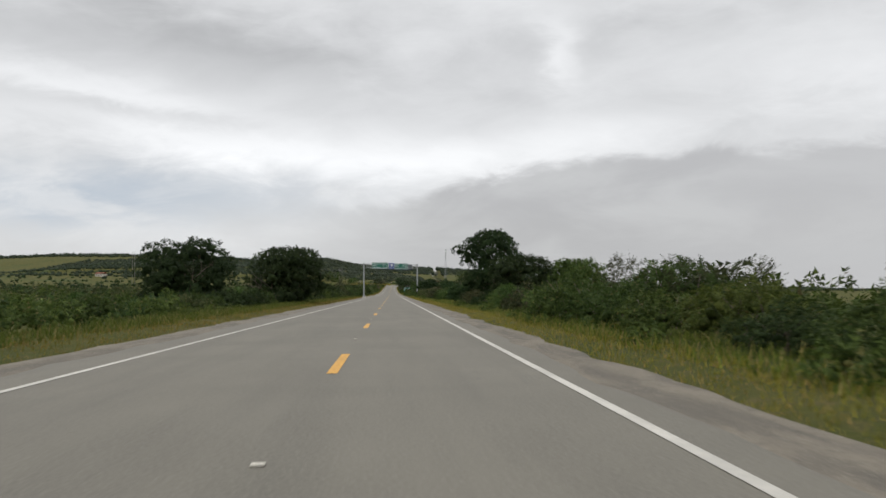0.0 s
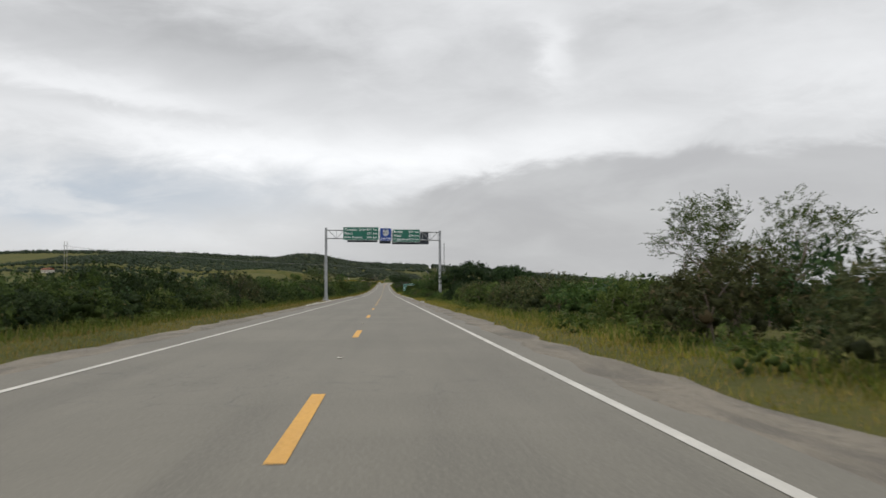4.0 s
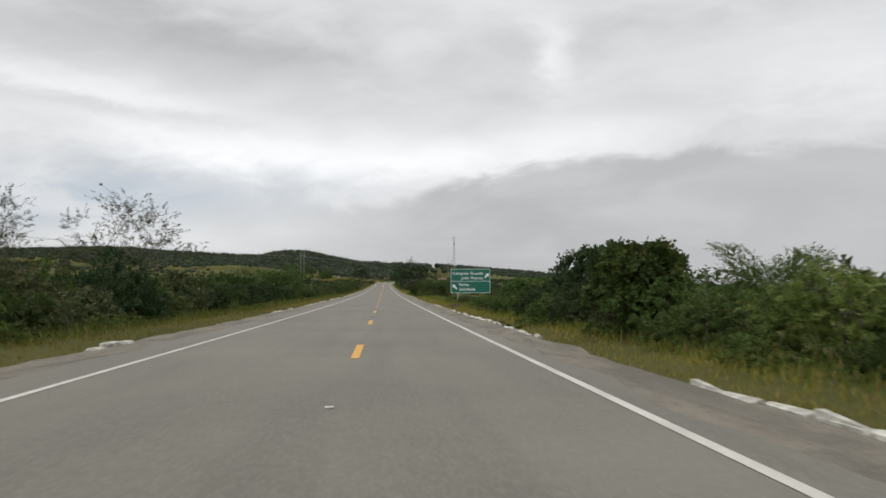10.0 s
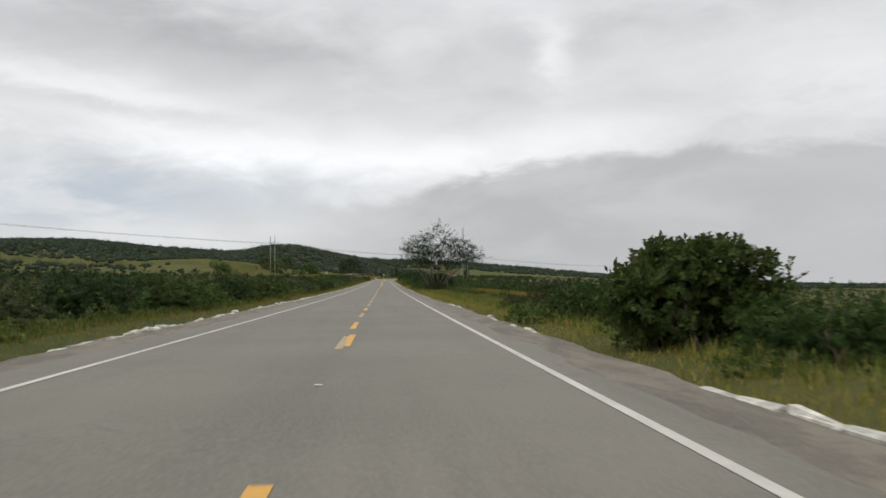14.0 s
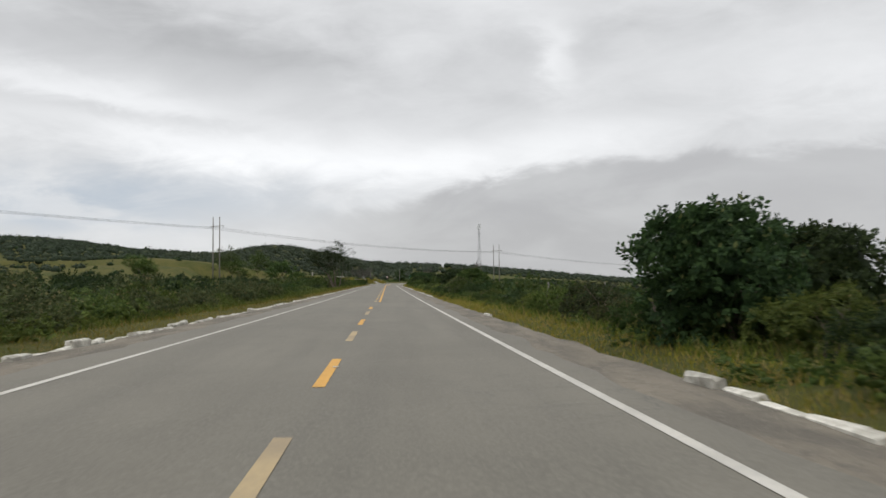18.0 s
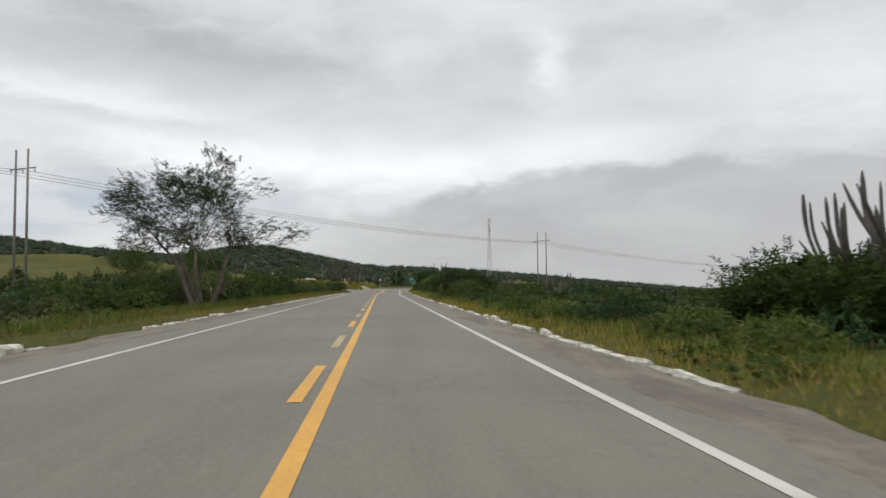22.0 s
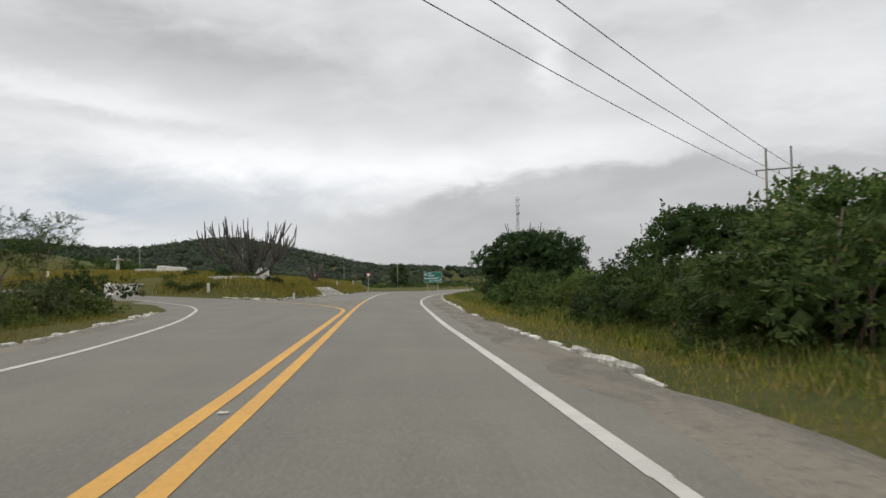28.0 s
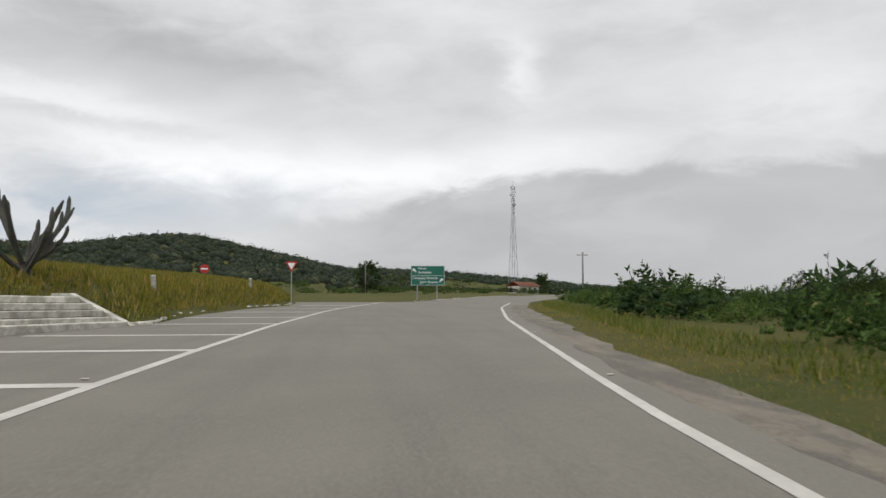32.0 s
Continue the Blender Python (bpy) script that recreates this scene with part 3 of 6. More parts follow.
def stud_mesh():
    bm = box(bmesh.new(), 0, 0, 0.009, 0.10, 0.085, 0.018, 0.006)
    me = bpy.data.meshes.new("road_stud")
    bm.to_mesh(me)
    bm.free()
    me.materials.append(M_STUD)
    return me


STUD = stud_mesh()
for k in range(0, 56):
    y = 6.0 + 16 * k
    x = -0.85 if y < 590 else (-0.87 if y < 800 else LL(min(y, 1000)) - 0.2)
    tagged(child("road_stud", STUD, None, pose(x, y, road_z(y) + 0.002)), "small pale reflective road stud on the asphalt", "road stud", "road studs")
for y in (868, 881, 893, 905, 918, 931, 944, 957):
    tagged(child("road_stud", STUD, None, pose(LL(y) - 0.35, y, road_z(y) + 0.008)), "small pale reflective road stud on the asphalt", "road stud", "road studs")
    tagged(child("road_stud", STUD, None, pose(RL(y) + 0.25, y, road_z(y) + 0.002)), "small pale reflective road stud on the asphalt", "road stud", "road studs")

# ---------------------------------------------------------------- vegetation
rng = np.random.default_rng(7)


def leaf_cards(centres, dirs, length, width, r):
    """Folded diamond leaves at the centres, as arrays of vertices and triangles."""
    n = len(centres)
    d = dirs + r.normal(0, 0.55, (n, 3))
    d /= np.linalg.norm(d, axis=1)[:, None]
    u = np.cross(d, r.normal(0, 1, (n, 3)))
    u /= np.linalg.norm(u, axis=1)[:, None] + 1e-9
    s = r.uniform(0.6, 1.3, (n, 1))
    a = centres - d * length * 0.5 * s
    b = centres + d * length * 0.5 * s
    l = centres + u * width * 0.5 * s
    q = centres - u * width * 0.5 * s
    v = np.stack([a, l, b, q], 1).reshape(-1, 3)
    i = np.arange(n)[:, None] * 4
    return v, (i + np.array([[0, 1, 2, 3]]))


def leaf_tris(centres, dirs, length, width, r):
    """Narrow three-cornered leaves at the centres."""
    v, q = leaf_cards(centres, dirs, length, width, r)
    v = v.reshape(-1, 4, 3)[:, (1, 2, 3)].reshape(-1, 3)
    return v, np.arange(len(v)).reshape(-1, 3)


def sprays(P, D, count, length, leaf, wide, r, spread=0.4, four=False, face=None):
    """Twigs at P towards D, each with leaves set alternately along it."""
    n = len(P)
    ax = D + r.normal(0, spread, (n, 3))
    ax /= np.linalg.norm(ax, axis=1)[:, None] + 1e-9
    sd = np.cross(ax, r.normal(0, 1, (n, 3)) * 0.35 + (np.array([0, 0, 1.0]) if face is None else face))
    sd /= np.linalg.norm(sd, axis=1)[:, None] + 1e-9
    nm = np.cross(sd, ax)
    t = np.linspace(0.12, 1.0, count)
    sg = np.where(np.arange(count) % 2, 1.0, -1.0)
    L = length * r.uniform(0.6, 1.3, (n, 1, 1))
    pos = P[:, None] + ax[:, None] * t[None, :, None] * L
    ld = ax[:, None] * 0.55 + sd[:, None] * sg[None, :, None] + r.normal(0, 0.28, (n, count, 3))
    ld /= np.linalg.norm(ld, axis=2)[:, :, None]
    wd = np.cross(ld, nm[:, None] + r.normal(0, 0.25, (n, count, 3)))
    wd /= np.linalg.norm(wd, axis=2)[:, :, None] + 1e-9
    s = leaf * r.uniform(0.65, 1.3, (n, count, 1))
    w = wd * wide * 0.5 * s / leaf
    if four:
        v = np.stack([pos, pos + ld * s * 0.45 + w, pos + ld * s, pos + ld * s * 0.45 - w], 2).reshape(-1, 3)
        return v, np.arange(len(v)).reshape(-1, 4)
    v = np.stack([pos + ld * s * 0.12 + w, pos + ld * s, pos + ld * s * 0.12 - w], 2).reshape(-1, 3)
    return v, np.arange(len(v)).reshape(-1, 3)


def lump_leaves(cs, rad, n, leaf, r, h, per=8, four=False, droop=0.0, core=1, fill=(0.14, 0.38)):
    """Leafy lumps: sprays over their skins and close foliage inside."""
    m = max(n // per, 8)
    k = r.choice(len(cs), 5 * m, p=rad ** 2 / np.sum(rad ** 2))
    d = r.normal(0, 1, (5 * m, 3))
    d /= np.linalg.norm(d, axis=1)[:, None]
    d[:, 2] = np.where(d[:, 2] < -0.45, -d[:, 2], d[:, 2])
    P = cs[k] + d * (rad[k] * r.uniform(0.62, 1.05, 5 * m))[:, None]
    P[:, 2] = np.clip(np.abs(P[:, 2]), 0.04, h)
    # sprays buried in a neighbouring lump are left out
    gone = np.zeros(5 * m, bool)
    for i in range(len(cs)):
        gone |= (np.linalg.norm(P - cs[i], axis=1) < 0.72 * rad[i]) & (k != i)
    pick = np.argsort(gone, kind="stable")[:m]
    d, P = d[pick], P[pick]
    tang = np.cross(d, r.normal(0, 1, (m, 3)))
    tang /= np.linalg.norm(tang, axis=1)[:, None] + 1e-9
    v, q = sprays(P, tang * 0.8 + d * r.uniform(0.1, 0.8, (m, 1)) - np.array([0, 0, droop]), per, leaf * 3.0, leaf * 1.3, leaf * 0.72, r, 0.25, four, d)
    return [(v, q, False), lump_cores(cs, rad, r, core, *fill)]


def lump_cores(cs, rad, r, level, lo=0.14, hi=0.38):
    """The close inner foliage of the lumps: rough knobbly bodies."""
    base, tri_i = KNOB[level]
    n, m = len(cs), len(base)
    v = base[None] * r.uniform(lo, hi, (n, m, 1)) * rad[:, None, None] * np.array([1, 1, 0.9]) + cs[:, None]
    v[:, :, 2] = np.maximum(v[:, :, 2], 0.02)
    q = tri_i[None] + (np.arange(n) * m)[:, None, None]
    return v.reshape(-1, 3), q.reshape(-1, 3), True


def knob(level):
    bm = bmesh.new()
    bmesh.ops.create_icosphere(bm, subdivisions=level, radius=1.0)
    bm.verts.ensure_lookup_table()
    v = np.array([tuple(p.co) for p in bm.verts])
    f = np.array([[p.index for p in q.verts] for q in bm.faces])
    bm.free()
    return v, f


KNOB = {k: knob(k) for k in (1, 2, 3)}


def shrub_foliage(seed, w, h, n, leaf, lumps=9, low=0.0, core=1):
    """Leaves of a shrub: uneven lumps of differing height that reach the ground."""
    r = np.random.default_rng(seed)
    a = r.uniform(0, 6.283, lumps)
    o = np.sqrt(r.random(lumps)) * 0.36 * w
    zt = h * (1.0 - 0.5 * (o / (0.36 * w)) ** 2 * r.uniform(0.4, 1.0, lumps)) * r.uniform(0.72, 1.0, lumps)
    rad = r.uniform(0.17, 0.27, lumps) * min(w, h * 1.5)
    top = np.stack([np.cos(a) * o, np.sin(a) * o, np.maximum(zt - rad, rad * 0.6)], 1)
    a2 = r.uniform(0, 6.283, lumps)
    o2 = r.uniform(0.1, 0.42, lumps) * w
    rad2 = r.uniform(0.16, 0.24, lumps) * min(w, h * 1.5)
    bot = np.stack([np.cos(a2) * o2, np.sin(a2) * o2, rad2 * r.uniform(0.5, 1.1, lumps)], 1)
    return lump_leaves(np.concatenate([top, bot]), np.concatenate([rad, rad2]), n, leaf, r, h * 1.05, core=core)


def stems_mesh(seed, w, h, n, thick_r):
    r = random.Random(seed)
    vs, fs = [], []
    for i in range(n):
        a = r.uniform(0, 6.283)
        b = Vector((r.gauss(0, 0.08 * w), r.gauss(0, 0.08 * w), -0.25))
        e = Vector((math.cos(a) * r.uniform(0.1, 0.36) * w, math.sin(a) * r.uniform(0.1, 0.36) * w, h * r.uniform(0.55, 0.85)))
        m = (b + e) / 2 + Vector((r.gauss(0, 0.06 * w), r.gauss(0, 0.06 * w), h * 0.08))
        tube(vs, fs, [b, m, e], [thick_r, thick_r * 0.7, thick_r * 0.25], 5)
    return mesh_of("wood", vs, fs, M_BARK, True)


def make_shrub(name, seed, w, h, n, leaf, mat, lumps=9, stem=0.035):
    ob = new(name, mesh_sets(name, shrub_foliage(seed, w, h, n, leaf, lumps), mat))
    child("wood", stems_mesh(seed, w, h, 7, stem), ob)
    return ob


def branch_tree(seed, height, spread, trunks, first, levels, lean=0.2, flat=0.0, droop=0.0, r0=0.14, low_limbs=False):
    """A tree's wood and the tips of its twigs."""
    r = random.Random(seed)
    vs, fs, tips = [], [], []

    def grow(p, d, length, rad, lev):
        pts, rads = [p], [rad]
        q = p.copy()
        for s in range(3):
            d = (d + Vector((r.gauss(0, 0.13), r.gauss(0, 0.13), r.gauss(0.03, 0.08) - droop * (levels - lev) * 0.03))).normalized()
            q = q + d * length / 3
            pts.append(q.copy())
            rads.append(rad * (1 - 0.16 * (s + 1)))
        tube(vs, fs, pts, rads, 7 if lev == 0 else 5 if lev == 1 else 4)
        if lev >= levels:
            tips.extend((x, d) for x in pts[1:])
            return
        for b in range(r.choice((2, 3, 3) if lev else (3, 4))):
            a = r.uniform(0, 6.283)
            o = Vector((math.cos(a), math.sin(a), r.uniform(-0.1, 0.5) * (1 - flat)))
            nd = (d * (0.75 - 0.35 * flat) + o * (0.62 + 0.3 * flat)).normalized()
            start = pts[r.choice((1, 2, 3, 3) if low_limbs and lev < 2 else (2, 3, 3))]
            grow(start, nd, length * r.uniform(0.55, 0.8), rads[-1] * r.uniform(0.5, 0.75), lev + 1)
        if lev >= levels - (2 if low_limbs else 1):
            tips.extend((x, d) for x in pts[2:])

    for k in range(trunks):
        a = 6.283 * k / trunks + r.uniform(-0.4, 0.4)
        o = Vector((math.cos(a), math.sin(a), 0)) * lean
        grow(Vector((o.x * 0.4, o.y * 0.4, -0.3)), (Vector((0, 0, 1)) + o * 1.6).normalized(), height * first, r0 * r.uniform(0.75, 1.0), 0)
    top = max(t[0].z for t in tips)
    reach = sorted(max(abs(t[0].x), abs(t[0].y)) for t in tips)
    wide = reach[int(0.95 * (len(reach) - 1))]
    kz, kx = height * 0.96 / top, spread * 0.47 / wide
    vs = [Vector((v.x * kx, v.y * kx, v.z * kz)) for v in vs]
    lim = spread * 0.54
    for v in vs:
        o = math.hypot(v.x, v.y)
        if o > lim:
            f = (lim + (o - lim) * 0.25) / o
            v.x, v.y = v.x * f, v.y * f
    tips = [(t, d) for t, d in tips if math.hypot(t.x, t.y) * kx < lim]
    tips = [(Vector((t.x * kx, t.y * kx, t.z * kz)), d) for t, d in tips]
    return vs, fs, tips


def make_tree(name, seed, height, spread, mat, n, leaf, base=0.15, trunks=3, first=0.2, r0=0.1, lumps=34, size=0.17, lean=0.4, core=2, droop=0.15):
    """A dense tree: limbs, and leafy lumps that crowd round the limbs' ends."""
    vs, fs, tips = branch_tree(seed, height * 0.93, spread * 0.86, trunks, first, 3, lean, 0.05, 0.0, r0)
    root = new(name)
    child("trunk", mesh_of("trunk", vs, fs, M_BARK, True), root)
    r = np.random.default_rng(seed)
    rad = size * spread * r.uniform(0.6, 1.2, lumps)
    u = r.uniform(0.0, 1.0, lumps) ** 0.85
    a = r.uniform(0, 6.283, lumps)
    wide = np.where(u > 0.45, np.sqrt(np.maximum(1 - (np.maximum(u - 0.45, 0) / 0.57) ** 2.4, 0.02)), 0.86 + 0.3 * u)
    o = np.maximum(spread / 2 * wide * (1.0 + 0.13 * np.sin(3 * a + seed) + 0.1 * np.sin(9 * u + 2 * a)) - rad, 0) * r.uniform(0.3, 1.0, lumps) ** 0.45
    cs = np.stack([np.cos(a) * o, np.sin(a) * o, np.minimum(base * height + u * height * (1 - base), height - rad * 0.9)], 1)
    cs[:, 2] = np.maximum(cs[:, 2], rad * 0.45)
    child("crown", mesh_sets("crown", lump_leaves(cs, rad, n, leaf, r, height * 1.04, 9, True, droop, core, (0.25, 0.52)), mat), root)
    return root


def make_airy_tree(name, seed, height, spread, mat, n, leaf, trunks=3, first=0.24, levels=4, flat=0.3, lean=0.5, r0=0.1, low=0.28, puff=0.25):
    """A thin-leaved thorn tree: level sprays along its outer twigs, sky between."""
    vs, fs, tips = branch_tree(seed, height, spread, trunks, first, levels, lean, flat, 0.0, r0, True)
    root = new(name)
    child("trunk", mesh_of("trunk", vs, fs, M_BARK, True), root)
    r = np.random.default_rng(seed)
    T = np.array([tuple(t[0]) for t in tips])
    Dr = np.array([tuple(t[1]) for t in tips])
    ok = T[:, 2] > low * height
    T, Dr = T[ok], Dr[ok]
    m = n // 12
    # even share of sprays for every part of the crown
    cell = np.floor(T / 0.8).astype(int) @ np.array([1, 1000, 1000000])
    _, inv, cnt = np.unique(cell, return_inverse=True, return_counts=True)
    wt = 1.0 / cnt[inv.ravel()] ** 0.75
    k = r.choice(len(T), m, p=wt / wt.sum())
    out = T[k] * np.array([1, 1, 0])
    out /= np.linalg.norm(out, axis=1)[:, None] + 1e-6
    P = T[k] + r.normal(0, 1, (m, 3)) * puff * np.array([1, 1, 0.45])
    D = Dr[k] * np.array([1, 1, 0.35]) + out * 0.5 + np.array([0, 0, 0.1])
    v, q = sprays(P, D, 12, leaf * 5.0, leaf * 1.2, leaf * 0.55, r, 0.35, False)
    child("crown", mesh_np("crown", v, q, mat), root)
    return root


def candelabra(name, seed, height, spread, arms, base_r=0.2, twigs=2, fan=1.0, curl=1.0):
    """A branching column cactus: low limbs that fan out, turn upright and branch again."""
    r = random.Random(seed)
    root = new(name)

    def arm_mesh(pts, rad, nm):
        vs, fs = [], []
        n = len(pts)
        tube(vs, fs, pts, [rad * (1.0 if i < n - 2 else (0.86 if i == n - 2 else 0.35)) for i in range(n)], 10)
        for j, v in enumerate(vs):
            c = Vector(pts[j // 10])
            if j % 2:
                vs[j] = c + (v - c) * 0.78
        return mesh_of(nm, vs, fs, M_CACTUS)

    child("trunk", arm_mesh([(0, 0, -0.3), (0.03, 0.02, height * 0.06), (0.0, 0.05, height * 0.12), (0.02, 0.0, height * 0.2)], base_r * 1.6, "trunk"), root)

    def limb(p, az, up, length, rad, turn, lev):
        """Grows a limb whose rise steepens along it."""
        pts = [p]
        n = 9
        q = Vector(p)
        e = up
        for i in range(n):
            e = min(e + turn * (0.4 + 1.2 * i / n), 1.5)
            az += r.gauss(0, 0.05)
            q = q + Vector((math.cos(az) * math.cos(e), math.sin(az) * math.cos(e), math.sin(e))) * length / n
            if q.z > height:
                break
            pts.append(tuple(q))
        if len(pts) < 4:
            return
        child("arm", arm_mesh(pts, rad, "arm"), root)
        if lev:
            for b in range(lev):
                i = r.randrange(2, max(len(pts) - 2, 3))
                limb(pts[i], az + r.gauss(0, 0.7), min(e * 0.7 + r.uniform(0.0, 0.4), 1.25), length * r.uniform(0.3, 0.55), rad * 0.88, 0.10, 0)

    for i in range(arms):
        az = 2.4 * i + r.uniform(-0.3, 0.3)
        f = (i + 0.5) / arms
        up = 1.05 + 0.3 * (1 - fan) - 0.72 * f * fan - 0.22 * (curl - 1) + r.gauss(0, 0.08)
        limb((0, 0, height * r.uniform(0.02, 0.16)), az, up, (height * (1 - f) * 0.95 + f * spread * 0.62) * r.uniform(0.88, 1.05), base_r * r.uniform(0.40, 0.52), (0.012 + 0.045 * f) * curl, twigs)
    return root


def stand(ob, x, y, rz=0.0, s=1.0, sz=None, dz=0.0):
    ob.matrix_basis = Matrix.Translation((x, y, land(x, y) + dz)) @ Matrix.Rotation(rz, 4, "Z")
    ob.scale = (s, s, s if sz is None else sz)
    return ob


def again(ob, x, y, rz=0.0, s=1.0, sz=None):
    c = copy_thing(ob, Matrix.Identity(4))
    c.rotation_mode = "XYZ"
    return stand(c, x, y, rz, s, sz)

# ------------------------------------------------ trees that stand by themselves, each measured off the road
# x, y, height, spread, kind
DOME, AIRY, BROAD, FEATHER, SPARSE, TALL = range(6)
TREES = [
    (8.7, 74.5, 7.1, 6.8, DOME, "tall dark-leaved dense roadside tree", 11),
    (9.4, 61.0, 4.0, 6.0, BROAD, "low broad green roadside tree", 12),
    (13.6, 62.5, 3.8, 6.0, BROAD, "low broad green tree behind the verge", 91),
    (-10.9, 91.0, 6.4, 10.4, DOME, "round dense dark-green roadside tree", 13),
    (-17.8, 76.6, 6.5, 9.8, DOME, "spreading dark-green roadside tree", 14),
    (15.0, 54.0, 3.9, 5.0, SPARSE, "dry thin-leaved thorn tree in the scrub", 93),
    (16.3, 45.0, 3.3, 4.6, SPARSE, "dry twiggy thorn tree in the scrub", 95),
    (16.3, 38.0, 2.9, 4.4, SPARSE, "dry twiggy thorn tree in the scrub", 97),
    (28.9, 146.5, 6.9, 9.6, AIRY, "flat-topped thin-leaved thorn tree", 15),
    (15.6, 153.0, 6.0, 7.4, AIRY, "open feathery thorn tree in the scrub", 16),
    (17.4, 133.0, 3.4, 5.0, BROAD, "dense dark bushy tree in the scrub", 98),
    (7.9, 99.0, 1.9, 3.2, BROAD, "dense dark bushy tree in the meadow", 62),
    (9.6, 216.5, 4.7, 7.4, BROAD, "dense dark-green tree beside the gantry post", 18),
    (14.5, 217.5, 4.2, 6.4, BROAD, "dense dark-green tree behind the gantry post", 64),
    (9.6, 257.4, 4.9, 7.0, FEATHER, "leaning feathery green roadside tree", 17),
    (9.2, 273.5, 4.1, 6.0, AIRY, "feathery green thorn tree beside the kerb", 19),
    (10.2, 287.5, 4.2, 6.2, AIRY, "feathery wind-blown thorn tree", 20),
    (12.6, 309.5, 5.0, 6.8, AIRY, "feathery thorn tree in the scrub", 21),
    (6.1, 321.6, 2.4, 2.8, BROAD, "small leafy tree with a forked bare trunk", 65),
    (9.2, 337.0, 3.2, 5.4, BROAD, "low green bushy tree", 22),
    (21.0, 346.0, 4.1, 6.6, AIRY, "feathery thorn tree behind the scrub", 67),
    (7.9, 347.0, 1.8, 4.4, BROAD, "low green bushy tree near the direction sign", 69),
    (-9.6, 295.0, 3.7, 4.9, FEATHER, "feathery thorn tree above the scrub", 23),
    (-14.2, 347.0, 7.8, 7.6, SPARSE, "thin pale-leaved thorn tree", 24),
    (-18.8, 343.0, 7.2, 5.2, SPARSE, "thin pale-leaved thorn tree", 71),
    (-14.0, 413.0, 4.3, 8.0, FEATHER, "broad feathery tree above the scrub", 73),
    (-16.5, 395.0, 4.3, 4.4, AIRY, "feathery thorn tree above the scrub", 75),
    (-19.0, 458.0, 6.0, 7.5, AIRY, "wind-blown feathery thorn tree", 77),
    (7.4, 428.5, 1.85, 3.6, BROAD, "leafy green bushy tree by the kerb", 79),
    (5.8, 443.0, 2.1, 3.3, BROAD, "leafy green bushy tree by the kerb", 81),
    (6.8, 541.0, 9.5, 11.6, TALL, "tall many-stemmed thin-leaved tree by the road", 25),
    (6.3, 569.0, 2.85, 4.3, BROAD, "dense dark-green bushy tree by the kerb", 26),
    (9.5, 571.5, 2.5, 5.0, BROAD, "dense dark-green bushy tree in the scrub", 58),
    (7.8, 631.0, 2.5, 3.4, BROAD, "leafy green bushy tree by the kerb", 83),
    (8.3, 641.0, 2.2, 3.2, BROAD, "leafy green bushy tree by the kerb", 85),
    (9.0, 663.0, 3.0, 5.2, BROAD, "dense dark-green bushy tree by the kerb", 48),
    (9.7, 692.5, 2.1, 3.6, FEATHER, "round leafy light-green bushy tree beside a cactus", 55),
    (13.2, 694.0, 1.9, 4.0, BROAD, "dark bushy tree round a cactus", 56),
    (-10.3, 725.0, 9.8, 9.8, TALL, "tall bare-limbed thin-leaved tree by the road", 28),
    (7.6, 747.5, 2.3, 4.4, BROAD, "dense dark-green bushy tree", 86),
    (7.3, 752.5, 2.5, 4.0, BROAD, "dense dark-green bushy tree", 88),
    (8.4, 781.0, 2.8, 4.0, FEATHER, "round light-green bushy tree", 29),
    (10.1, 793.0, 3.7, 5.4, BROAD, "dense dark-green bushy tree", 30),
    (11.6, 845.5, 3.5, 5.6, BROAD, "broad green tree behind the roadside scrub", 31),
    (12.6, 857.0, 3.9, 6.2, BROAD, "broad green tree behind the roadside scrub", 131),
    (12.2, 886.0, 5.0, 8.4, DOME, "wide dark-green dome-shaped tree", 33),
    (16.3, 918.0, 5.1, 5.2, BROAD, "dense dark bushy tree along the bend", 50),
    (18.8, 917.0, 5.3, 6.6, BROAD, "dense dark bushy tree below a cactus", 52),
    (22.5, 920.0, 4.7, 6.0, BROAD, "dense dark bushy tree along the bend", 54),
    (-20.5, 883.0, 7.8, 8.6, AIRY, "flat-topped feathery thorn tree by the side road", 34),
    (-40.0, 870.0, 9.6, 11.0, AIRY, "flat-topped thorn tree in the scrub", 36),
    (-57.0, 878.0, 10.2, 12.0, AIRY, "round-topped thorn tree above the bushes", 37),
    (-67.0, 909.0, 26.0, 11.5, AIRY, "flat-topped thorn tree on the rising field", 101),
    (-58.0, 946.0, 26.0, 11.0, AIRY, "flat-topped thorn tree on the rising field", 103),
    (-73.0, 1026.0, 27.0, 14.0, AIRY, "spreading flat-topped thorn tree above the side road", 105),
    (-46.0, 992.0, 6.5, 9.0, AIRY, "thorn tree behind the island", 39),
    (-60.0, 1005.0, 6.5, 9.0, AIRY, "thorn tree behind the island", 41),
    (-70.0, 800.0, 9.0, 9.0, AIRY, "flat-topped thorn tree in the field", 38),
    (9.6, 1158.0, 9.5, 9.0, BROAD, "tall dark tree beyond the junction", 40),
    (58.0, 1325.0, 9.0, 14.0, AIRY, "broad-topped tree beyond the bend", 42),
    (79.0, 1248.0, 8.0, 8.0, BROAD, "dark tree beyond the bend", 44),
    (25.0, 1290.0, 9.0, 12.0, AIRY, "broad-topped tree beyond the junction", 46),
]
